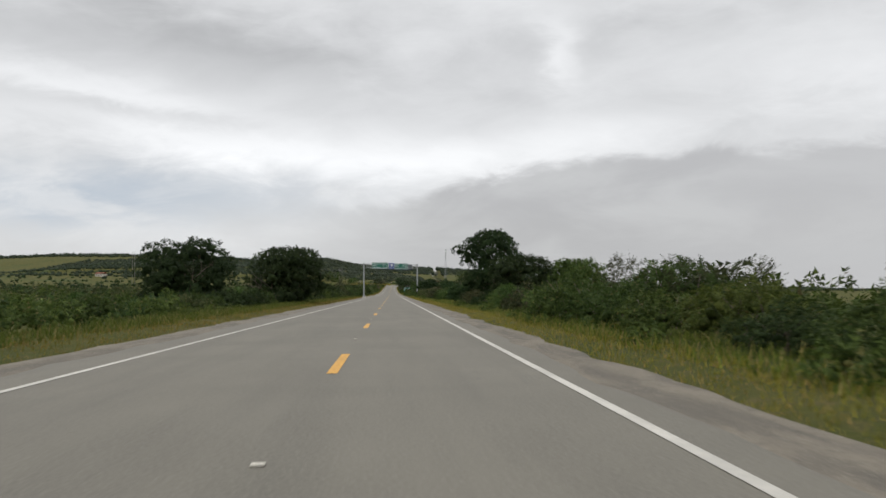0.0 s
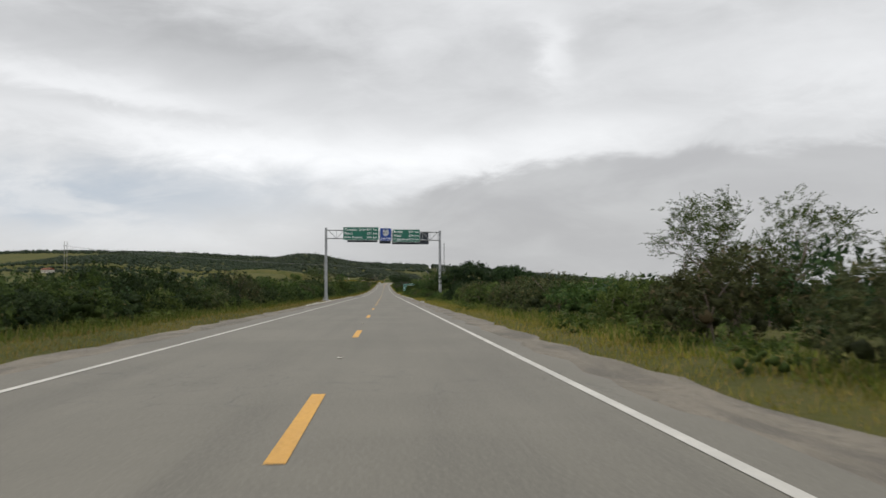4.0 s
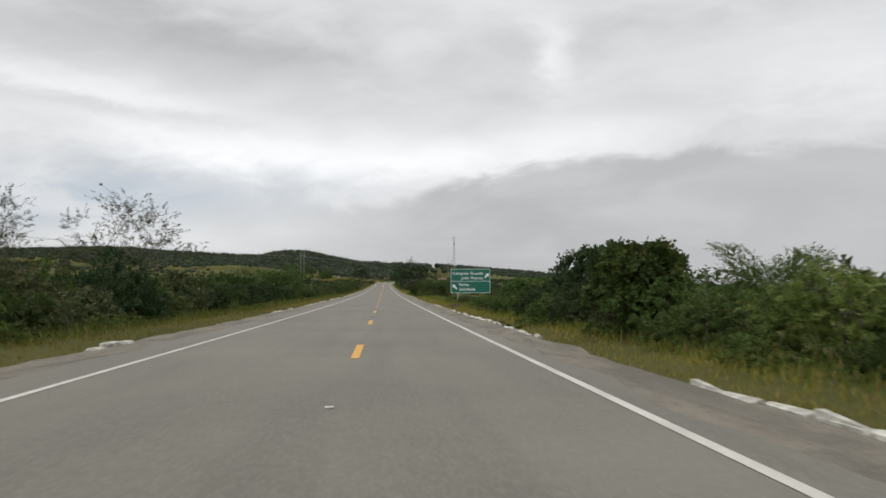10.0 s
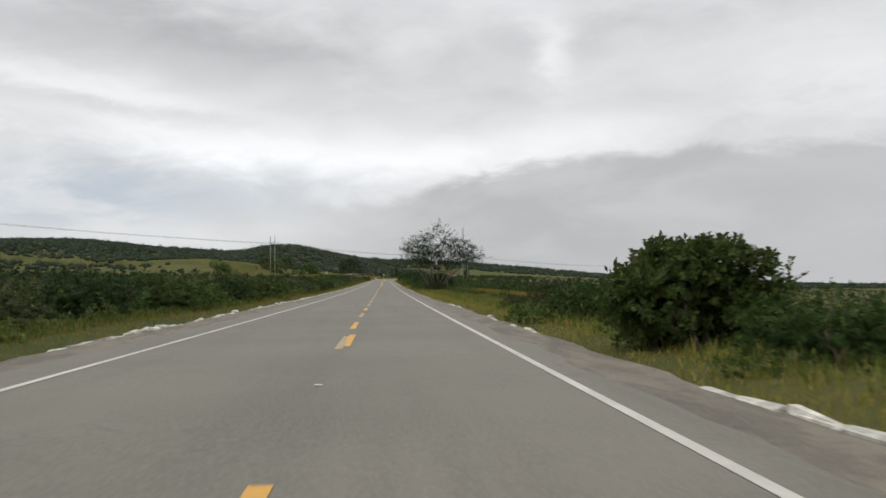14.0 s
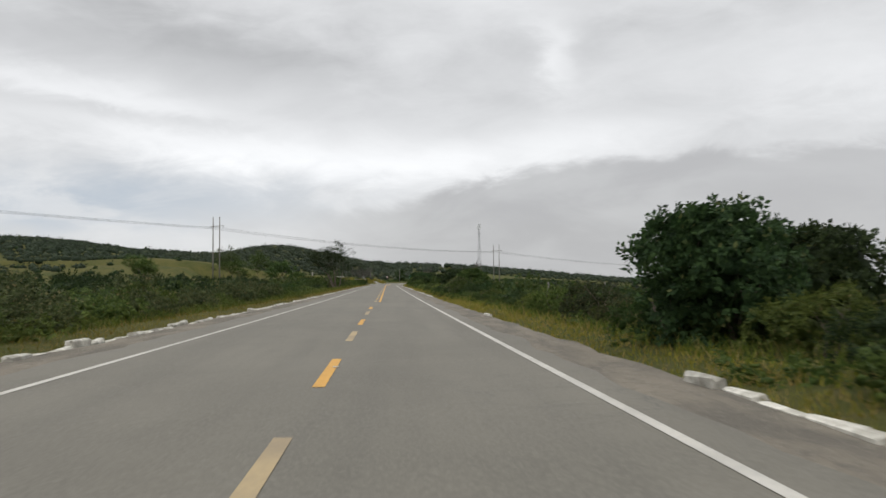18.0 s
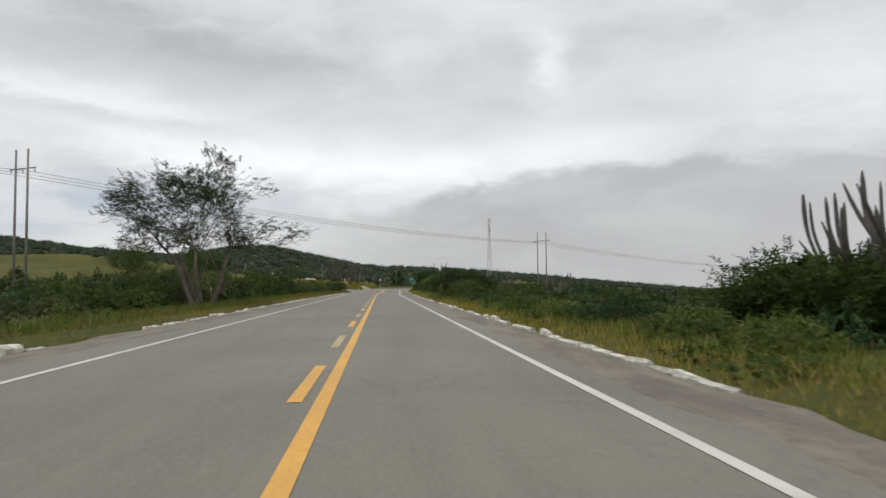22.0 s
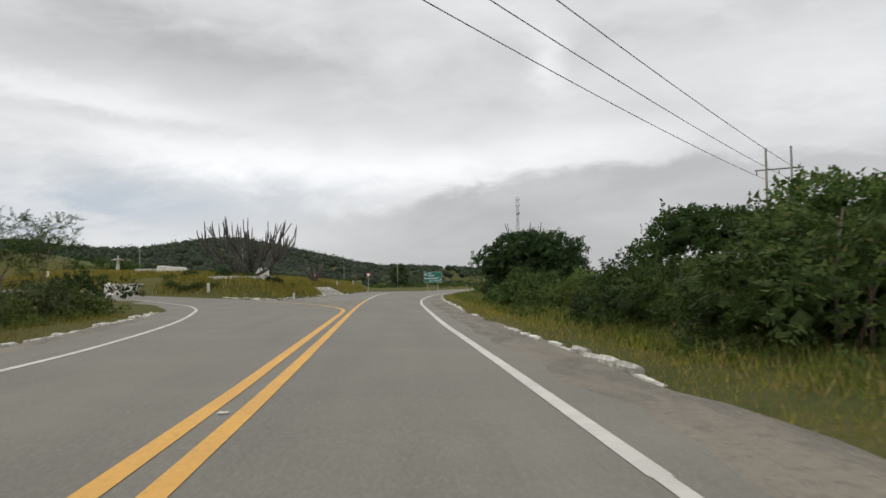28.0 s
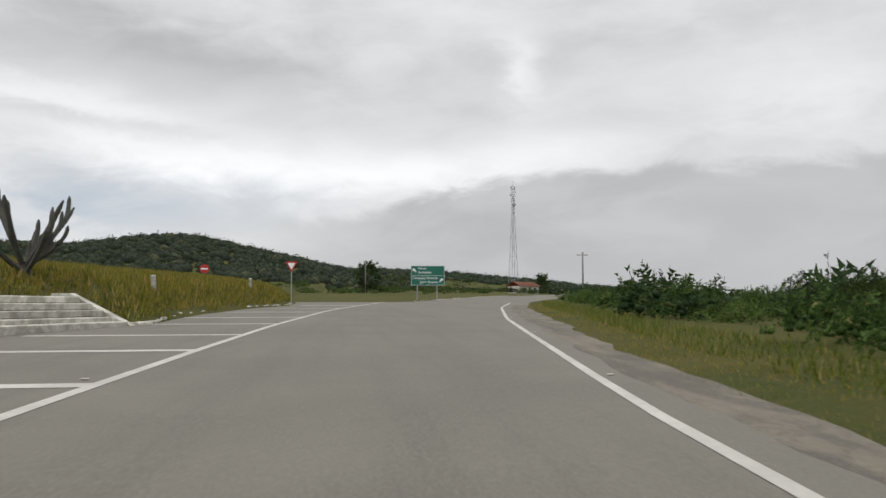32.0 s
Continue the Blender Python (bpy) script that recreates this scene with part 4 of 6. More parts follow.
for x, y, top, w, kind, label, seed in TREES:
    far = y > 1000
    # heights are above the road's level, those of the far trees above their foot, those over 15 above the start's level
    h = (top - land(x, y) if top > 15 else top if far or x < -30 else top + road_z(y) - land(x, y)) * (1.0 if kind == TALL else 0.9)
    w = w * (0.93 if kind in (DOME, BROAD) else 1.0)
    if kind == DOME:
        tr = make_tree("tree", seed, h, w, M_LEAF_DARK, 28000, 0.12, 0.02, 2, 0.22, 0.12, 78, 0.13)
    elif kind == BROAD:
        tr = make_tree("tree", seed, h, w, M_LEAF if seed % 2 else M_LEAF_DARK, 2500 if far else 12500, 0.35 if far else 0.11, 0.32 if seed == 65 else 0.02, 2 if seed == 65 else 3, 0.2, 0.07, 56, 0.135)
    elif kind == TALL:
        tr = make_airy_tree("tree", seed, h, w, M_LEAF_DARK, 50000, 0.105, 9 if x > 0 else 4, 0.15, 4, 0.24, 0.30 if x > 0 else 0.2, 0.046 if x > 0 else 0.07, 0.36, 0.34)
    elif kind == FEATHER:
        # a dense body of leaves with open feathery sprays over it
        tr = make_tree("tree", seed, h * 0.86, w * 0.86, M_LEAF, 8000, 0.105, 0.02, 3, 0.2, 0.06, 46, 0.12)
        top_part = make_airy_tree("spray", seed + 1, h * 1.04, w, M_LEAF, 26000, 0.1, 6, 0.2, 4, 0.4, 0.6, 0.03, 0.22, 0.42)
        for o in list(top_part.children):
            o.parent = tr
            o.name = "limbs" if o.name.startswith("trunk") else "sprays"
        bpy.data.objects.remove(top_part)
    elif kind == SPARSE:
        tr = make_airy_tree("tree", seed, h, w, M_LEAF_DRY, 9000, 0.095, 5, 0.22, 4, 0.2, 0.5, 0.06, 0.3, 0.2)
    else:
        tr = make_airy_tree("tree", seed, h, w, M_LEAF, 5000 if far else 20000, 0.25 if far else 0.2 if x < -30 else 0.112, 4, 0.24, 4 if not far else 3, 0.3, 0.5, 0.09, 0.28, 0.28)
    tagged(stand(tr, x, y, seed * 1.3), label, "tree", "roadside trees")

# ------------------------------------------------ scrub on both sides
SHRUB_KINDS = [
    (101, 4.4, 2.4, 5200, 0.105, M_LEAF_DARK, 12),
    (102, 4.2, 2.3, 5000, 0.102, M_LEAF, 11),
    (103, 3.8, 2.2, 4600, 0.1, M_LEAF_LIGHT, 10),
    (104, 4.6, 2.5, 5200, 0.105, M_LEAF, 13),
    (105, 4.0, 2.3, 4800, 0.095, M_LEAF_DRY, 10),
]
SHRUBS = [make_shrub("shrub", *kind) for kind in SHRUB_KINDS]
LABELS = ["dense dark-green thorn-scrub bush", "green leafy roadside shrub", "low yellow-green weedy shrub", "tall tangled green shrub", "brownish thin scrub bush"]
# height of the scrub along each side: y, metres
TALL_RIGHT = [(0, 1.9), (60, 2.0), (70, 1.2), (78, 0.5), (99, 0.5), (105, 2.0), (190, 2.1), (205, 1.5), (215, 1.2), (245, 1.3), (300, 1.7), (340, 1.9), (350, 1.0), (374, 0.9), (382, 0.4), (412, 0.5), (424, 1.5), (458, 1.5), (468, 0.45), (545, 0.45), (556, 1.6), (580, 1.4), (590, 1.0), (612, 1.0), (626, 2.0), (638, 1.6), (645, 1.3), (665, 1.3), (690, 1.2), (705, 0.9), (738, 1.0), (744, 1.8), (775, 1.9), (800, 2.1), (830, 2.6), (850, 2.5), (866, 1.9), (890, 1.7), (900, 1.7), (915, 1.4)]
TALL_LEFT = [(0, 1.5), (90, 1.9), (110, 2.5), (200, 2.9), (300, 2.9), (345, 2.8), (365, 2.0), (400, 2.4), (470, 1.8), (615, 1.8), (640, 1.1), (700, 1.1), (720, 1.9), (740, 2.9), (815, 3.1), (830, 2.4), (850, 2.2), (880, 2.3)]


# how far behind the edge the left-hand scrub begins
SET_BACK = [(0, 5.0), (120, 4.6), (210, 3.4), (420, 3.8), (480, 2.4), (640, 2.6), (690, 5.5), (730, 6.5), (755, 8.0), (805, 8.5), (835, 4.0)]

SET_RIGHT = [(200, 2.6), (225, 2.0), (745, 2.0), (762, 3.4), (800, 3.0), (845, 2.8), (875, 2.8), (890, 4.4), (915, 4.4)]


def cloud_of(seed, w, h, n, leaf):
    (v, q, s), (v2, q2, s2) = shrub_foliage(seed, w, h, n, leaf, 6, core=1)
    return v, v2, q2


def joined_scrub(name, label, spots, clouds, mat):
    """Many bushes joined into one piece."""
    g = np.random.default_rng(len(spots))
    leaves, cores, faces, k = [], [], [], 0
    for x, y, s, sz in spots:
        v, v2, q2 = clouds[g.integers(0, len(clouds))]
        a = g.uniform(0, 6.283)
        ca, sa = math.cos(a), math.sin(a)
        m = np.array([[ca * s, -sa * s, 0], [sa * s, ca * s, 0], [0, 0, sz]])
        o = np.array([x, y, land(x, y) - 0.1])
        leaves.append(v @ m.T + o)
        cores.append(v2 @ m.T + o)
        faces.append(q2 + k)
        k += len(v2)
    v = np.concatenate(leaves)
    me = mesh_sets(name, [(v, np.arange(len(v)).reshape(-1, 3), False), (np.concatenate(cores), np.concatenate(faces), True)], mat)
    return tagged(new(name, me), label, "scrub", kind="stuff")


def side_right(x):
    return x > 0


def scatter_shrubs():
    r = random.Random(5)
    first = [True] * 5

    plain = {k: [] for k in range(5)}

    def put(x, y, s, sz, single=True):
        k = r.choice((0, 1, 1, 2, 3, 3, 0, 2) if side_right(x) and y > 720 else (0, 1, 1, 2, 3, 3, 2, 4) if side_right(x) else (0, 0, 1, 4, 3, 3, 4, 2))
        rz = r.uniform(0, 6.28)
        if not single:
            plain[k].append((x, y, s, sz))
            return
        if first[k]:
            first[k] = False
            ob = stand(SHRUBS[k], x, y, rz, s, sz)
        else:
            ob = again(SHRUBS[k], x, y, rz, s, sz)
        tagged(ob, LABELS[k], "shrub", "roadside scrub")

    back = {(k, m): [] for k in (0, 1) for m in range(4)}
    weeds = {0: [], 1: []}
    y = 4.0
    while y < 912:
        for k, side in ((0, 1), (1, -1)):
            if side < 0 and y > 872:
                continue
            tall = lerp_table(y, TALL_RIGHT if side > 0 else TALL_LEFT) * r.uniform(0.8, 1.15)
            edge = RE(y) + (4.5 if tall < 0.7 else lerp_table(y, SET_RIGHT)) if side > 0 else LE(y) - lerp_table(y, SET_BACK)
            if side < 0 and y > 835:
                edge += 1.2
            sx = min(max(tall / 2.3, 0.5), 1.15) * r.uniform(0.85, 1.1)
            x = edge + side * (sx * 0.9 + r.uniform(-0.3, 0.9))
            put(x, y + r.uniform(-1.5, 1.5), sx, tall / 2.3, side > 0 or 170 < y < 340)
            if (side > 0 and (555 < y < 895 or 255 < y < 345 or 5 < y < 60)) or (side < 0 and (95 < y < 360 or 500 < y < 615 or 735 < y < 868)):
                f = r.uniform(0.55, 0.8)
                put(edge + side * (sx * 0.5 + r.uniform(-0.2, 0.6)), y + 3.3 + r.uniform(-0.6, 0.6), sx * f * 1.1, tall / 2.3 * f, side > 0)
            meadow = side > 0 and (76 < y < 102 or 466 < y < 550)
            gaps = side < 0 and 540 < y < 740
            for j in range(3):
                if meadow or (gaps and r.random() < 0.35) or (side > 0 and (690 < y < 725 or 380 < y < 446) and j > 0):
                    continue
                d = 3.0 + 4.0 * j + r.uniform(-1, 1)
                back[k, r.randrange(4)].append((edge + side * d, y + r.uniform(-3, 3), sx * r.uniform(0.9, 1.2), tall / 2.3 * r.uniform(0.8, 1.15)))
            for j in range(1):
                q = y + r.uniform(-3, 3)
                weeds[k].append((edge + side * r.uniform(-1.2, 0.3), q, 0.34 * r.uniform(0.7, 1.3), 0.25 * r.uniform(0.7, 1.5)))
        y += 6.6
    for k, (seed, w, h, n, leaf, mat, lumps) in enumerate(SHRUB_KINDS):
        (v, q, a), (v2, q2, b) = shrub_foliage(seed + 50, w, h, n // 2, leaf * 1.3, lumps)
        joined_scrub("scrub_along_verge", LABELS[k].replace(" bush", "").replace(" shrub", "") + " scrub along the verge", plain[k], [(v, v2, q2)], mat)
    names = ("dark", "green", "tangled", "brownish")
    mats = (M_LEAF_DARK, M_LEAF, M_LEAF, M_LEAF_DRY)
    mid = [cloud_of(300 + i, 4.2, 2.3, 520, 0.2) for i in range(4)]
    low = [cloud_of(320 + i, 4.2, 2.3, 300, 0.26) for i in range(3)]
    for k, where in ((0, "falling"), (1, "rising")):
        for m in range(4):
            joined_scrub("scrub_behind_verge", names[m] + " scrub behind the front bushes on " + where + " ground", back[k, m], mid, mats[m])
        joined_scrub("verge_weed_clumps", "low leafy weed clumps on the verge beside " + where + " ground", weeds[k], low, M_LEAF_LIGHT)
    spots = {0: [], 1: []}
    for k in range(900):
        y = r.uniform(0, 1000)
        side = 1 if r.random() < 0.55 else -1
        if (side < 0 and y > 860) or (side > 0 and 468 < y < 552 and r.random() < 0.8):
            continue
        d = 15 + 85 * r.random() ** 1.5
        x = RE(y) + d if side > 0 else LE(min(y, 850)) - d
        s = r.uniform(0.6, 1.1)
        spots[r.randrange(2)].append((x, y, s, s * r.uniform(0.55, 0.95)))
    joined_scrub("field_scrub_green", "green scrub scattered through the fields", spots[0], low, M_LEAF)
    joined_scrub("field_scrub_dark", "dark scrub scattered through the fields", spots[1], low, M_LEAF_DARK)


scatter_shrubs()
for i, (x, y, s, sz, k) in enumerate(((6.3, 536.5, 0.42, 0.52, 4), (7.2, 538.8, 0.5, 0.6, 4), (6.6, 541.0, 0.5, 0.6, 0), (8.2, 543.5, 0.5, 0.5, 3), (-11.5, 727.5, 0.6, 0.6, 4), (-13.2, 724.0, 0.6, 0.5, 0))):
    tagged(again(SHRUBS[k], x, y, i * 1.1, s, sz), "tangled scrub round the foot of a tree", "shrub", "scrub at tree foot")


def far_wood(name, label, n, region, leaf, tall, seed, mat):
    """Far woods as one piece of many clumps of leaves."""
    r = random.Random(seed)
    g = np.random.default_rng(seed)
    cs, hs = [], []
    while len(cs) < n:
        x, y = region(r)
        cs.append((x, y, land(x, y)))
        hs.append(tall * r.uniform(0.6, 1.25))
    C, H = np.array(cs), np.array(hs)
    m = 15
    k = np.repeat(np.arange(n), m)
    d = g.normal(0, 1, (n * m, 3))
    d /= np.linalg.norm(d, axis=1)[:, None]
    d[:, 2] = np.abs(d[:, 2])
    p = C[k] + d * (H[k] * g.uniform(0.55, 1.0, n * m))[:, None] * np.array([0.9, 0.9, 0.92])
    v, q = leaf_tris(p, g.normal(0, 1, (n * m, 3)) * 0.6 + d, leaf, leaf * 0.85, g)
    body = lump_cores(C + np.array([0, 0, 0.1]) * H[:, None], H, g, 1, 0.5, 0.72)
    return tagged(new(name, mesh_sets(name, [(v, q, False), body], mat)), label, "woodland", kind="stuff")


def hill_region(r):
    while True:
        x, y = r.uniform(-700, 60), r.uniform(1300, 2000)
        h = bump_at(x, y, -150, 1640, 70, 160, 23) + bump_at(x, y, -65, 1680, 95, 170, 18) + bump_at(x, y, -420, 1950, 260, 300, 12)
        if r.random() < h / 9:
            return x, y


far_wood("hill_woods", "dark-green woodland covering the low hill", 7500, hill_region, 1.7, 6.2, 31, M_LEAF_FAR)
def near_hill_region(r):
    while True:
        x, y = r.uniform(-620, -90), r.uniform(860, 1700)
        if r.random() < (near_hill(x, y) / 19) ** 1.4 and (y > 1100 or x < -150):
            return x, y


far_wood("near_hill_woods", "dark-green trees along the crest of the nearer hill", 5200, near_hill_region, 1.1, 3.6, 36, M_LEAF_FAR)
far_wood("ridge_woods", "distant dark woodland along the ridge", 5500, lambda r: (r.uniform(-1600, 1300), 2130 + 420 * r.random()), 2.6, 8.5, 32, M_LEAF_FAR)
far_wood("field_thickets_left", "scattered green thickets across rising fields", 1000, lambda r: (-70 - 520 * r.random() ** 1.4, r.uniform(150, 1500)), 1.1, 2.4, 33, M_LEAF_DARK)
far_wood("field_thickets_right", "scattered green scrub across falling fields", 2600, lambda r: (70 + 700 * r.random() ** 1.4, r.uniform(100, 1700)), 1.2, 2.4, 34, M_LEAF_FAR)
THICKET = [cloud_of(340 + i, 4.2, 2.3, 360, 0.22) for i in range(4)]
r = random.Random(61)


def thicket(name, label, n, y0, y1, place, mat, level=None):
    """Bushes joined into one piece; level: how far their tops may rise over the road."""
    spots = []
    for i in range(n):
        y = r.uniform(y0, y1)
        s = r.uniform(0.7, 1.2)
        x, sz = place(y), s * r.uniform(0.7, 1.25)
        if level is not None:
            sz = max(min(sz, (road_z(y) + level * r.uniform(0.7, 1.2) - land(x, y)) / 2.3), 0.22)
        spots.append((x, y, s, sz))
    joined_scrub(name, label, spots, THICKET, mat)


thicket("thicket_beyond_junction", "green thicket beyond the junction", 130, 1140, 1330, lambda y: FE(y) - 12 - 90 * r.random(), M_LEAF)
thicket("thicket_along_bend", "green thicket along the bend", 120, 935, 1250, lambda y: RE(y) + 6 + 60 * r.random() ** 1.5, M_LEAF)
thicket("dark_thicket_along_bend", "dark-green thicket along the bend", 90, 935, 1250, lambda y: RE(y) + 5 + 50 * r.random() ** 1.5, M_LEAF_DARK)

thicket("valley_scrub", "dense green scrub over the falling ground", 330, 352, 466, lambda y: RE(y) + 11 + 60 * r.random() ** 1.4, M_LEAF, -1.5)
thicket("dark_valley_scrub", "dense dark scrub over the falling ground", 520, 556, 860, lambda y: RE(y) + 8 + 75 * r.random() ** 1.4, M_LEAF_DARK, 0.9)
thicket("green_valley_scrub", "dense green scrub over the falling ground", 380, 556, 860, lambda y: RE(y) + 8 + 75 * r.random() ** 1.4, M_LEAF, 0.9)
thicket("rising_field_scrub", "dark scrub dotted over the rising field", 330, 480, 900, lambda y: LE(min(y, 840)) - 12 - 110 * r.random() ** 1.2, M_LEAF_DARK)
thicket("brown_field_scrub", "brownish scrub dotted over the rising field", 220, 90, 700, lambda y: LE(y) - 10 - 80 * r.random() ** 1.3, M_LEAF_DRY)
BEND = [cloud_of(350 + i, 3.0, 1.1, 420, 0.12) for i in range(4)]
for name, label, mat, n in (("low_scrub_along_bend", "low green scrub along the bend", M_LEAF, 150), ("low_weeds_along_bend", "low yellow-green weeds along the bend", M_LEAF_LIGHT, 120)):
    spots = []
    for i in range(n):
        y = r.uniform(926, 1040)
        spots.append((RE(y) + 4.2 + 30 * r.random() ** 1.3, y, r.uniform(0.7, 1.2), r.uniform(0.5, 1.3)))
    joined_scrub(name, label, spots, BEND, mat)


def grass_strip(name, label, y0, y1, side, a, b, per_m2, tall, mat, seed, edge):
    g = np.random.default_rng(seed)
    n = int((y1 - y0) * (b - a) * per_m2)
    y = g.uniform(y0, y1, n)
    o = a + (b - a) * g.random(n)
    e = np.interp(y, [t[0] for t in edge], [t[1] for t in edge])
    x = e + side * o
    tuft = np.sin(x * 1.9 + y * 0.7) * np.sin(y * 1.3 - x * 0.6)
    keep = (g.random(n) < 0.62 + 0.38 * tuft) & (np.hypot(x - 6.8, y - 223.4) > 1.5)
    x, y = x[keep], y[keep]
    n = len(x)
    z = np.interp(y, [q * 1.0 for q in range(-2, 1110)], [road_z(q) for q in range(-2, 1110)]) - 0.09 + 0.13 * np.clip((side * (x - np.interp(y, [t[0] for t in edge], [t[1] for t in edge])) - 0.3) / 1.2, 0, 1) - (0.35 * np.clip((o[keep] - 3) / 6, 0, 1) if side < 0 else 0)
    h = tall * g.uniform(0.5, 1.35, n)
    t = g.uniform(0, 6.283, n)
    lean = h * g.uniform(0.1, 0.7, n)
    w = 0.007 + 0.014 * g.random(n) * min(tall / 0.25, 1.6)
    a2 = g.uniform(0, 6.283, n)
    p0 = np.stack([x - np.cos(t) * w, y - np.sin(t) * w, z], 1)
    p1 = np.stack([x + np.cos(t) * w, y + np.sin(t) * w, z], 1)
    p2 = np.stack([x + np.cos(a2) * lean, y + np.sin(a2) * lean, z + h], 1)
    v = np.stack([p0, p1, p2], 1).reshape(-1, 3)
    return tagged(new(name, mesh_np(name, v, np.arange(3 * n).reshape(-1, 3), mat)), label, "grass", kind="stuff")


grass_strip("verge_grass_right", "short yellowing verge grass", 2, 1000, 1, 0.1, 2.2, 130, 0.13, M_GRASS_DRY, 41, RIGHT_EDGE)
grass_strip("verge_weeds_right", "taller green verge weeds", 2, 1000, 1, 1.3, 3.6, 70, 0.30, M_GRASS, 42, RIGHT_EDGE)
grass_strip("meadow_grass", "golden dry grass in the open meadow", 462, 556, 1, 3.0, 11.0, 75, 0.24, M_GRASS_DRY, 45, RIGHT_EDGE)
grass_strip("verge_grass_left", "short yellowing verge grass", 2, 868, -1, 0.1, 2.4, 110, 0.13, M_GRASS_DRY, 43, LEFT_EDGE)
grass_strip("verge_weeds_left", "taller green verge weeds", 2, 868, -1, 1.5, 4.4, 50, 0.32, M_GRASS, 44, LEFT_EDGE)

# ---------------------------------------------------------------- signs and posts


def text_mesh(body, size, mat, align="LEFT", depth=0.003):
    """Lettering as a mesh that faces -y, standing upright."""
    cu = bpy.data.curves.new("lettering", "FONT")
    cu.body, cu.size, cu.extrude, cu.align_x, cu.align_y = body, size, depth, align, "CENTER"
    cu.resolution_u = 2
    cu.space_character = 1.12
    cu.offset = size * 0.012
    ob = bpy.data.objects.new("lettering", cu)
    scene.collection.objects.link(ob)
    dg = bpy.context.evaluated_depsgraph_get()
    me = bpy.data.meshes.new_from_object(ob.evaluated_get(dg))
    bpy.data.objects.remove(ob)
    me.materials.clear()
    me.materials.append(mat)
    me.transform(Matrix.Rotation(radians(90), 4, "X"))
    return me


def letter(parent, body, x, y, z, size, align="LEFT", mat=None):
    return child("lettering", text_mesh(body, size, mat or M_SIGN_WHITE, align), parent, pose(x, y, z), "white lettering")


def panel(parent, x0, x1, z0, z1, y, mat, nm="panel", t=0.04):
    return part(nm, box(bmesh.new(), (x0 + x1) / 2, y, (z0 + z1) / 2, x1 - x0, t, z1 - z0, 0.012), mat, parent)


def rim(parent, x0, x1, z0, z1, y, mat, w=0.035):
    """A thin raised border round a panel, one piece."""
    bm = bmesh.new()
    box(bm, (x0 + x1) / 2, y, z1 - w / 2, x1 - x0, 0.012, w)
    box(bm, (x0 + x1) / 2, y, z0 + w / 2, x1 - x0, 0.012, w)
    box(bm, x0 + w / 2, y, (z0 + z1) / 2, w, 0.012, z1 - z0 - 2 * w)
    box(bm, x1 - w / 2, y, (z0 + z1) / 2, w, 0.012, z1 - z0 - 2 * w)
    return part("border", bm, mat, parent, "thin white border")


def arrow(parent, x, z, y, size, angle):
    bm = bmesh.new()
    s = size
    pts = [(-0.12, -0.5), (0.12, -0.5), (0.12, 0.05), (0.36, 0.05), (0, 0.5), (-0.36, 0.05), (-0.12, 0.05)]
    a = radians(angle)
    vs = [bm.verts.new(((px * math.cos(a) - pz * math.sin(a)) * s, 0, (px * math.sin(a) + pz * math.cos(a)) * s)) for px, pz in pts]
    f = bm.faces.new(vs)
    r = bmesh.ops.extrude_face_region(bm, geom=[f])
    for g in r["geom"]:
        if isinstance(g, bmesh.types.BMVert):
            g.co.y += 0.01
    bmesh.ops.recalc_face_normals(bm, faces=bm.faces)
    ob = part("arrow", bm, M_SIGN_WHITE, parent, "white arrow")
    ob.matrix_basis = pose(x, y, z)
    return ob


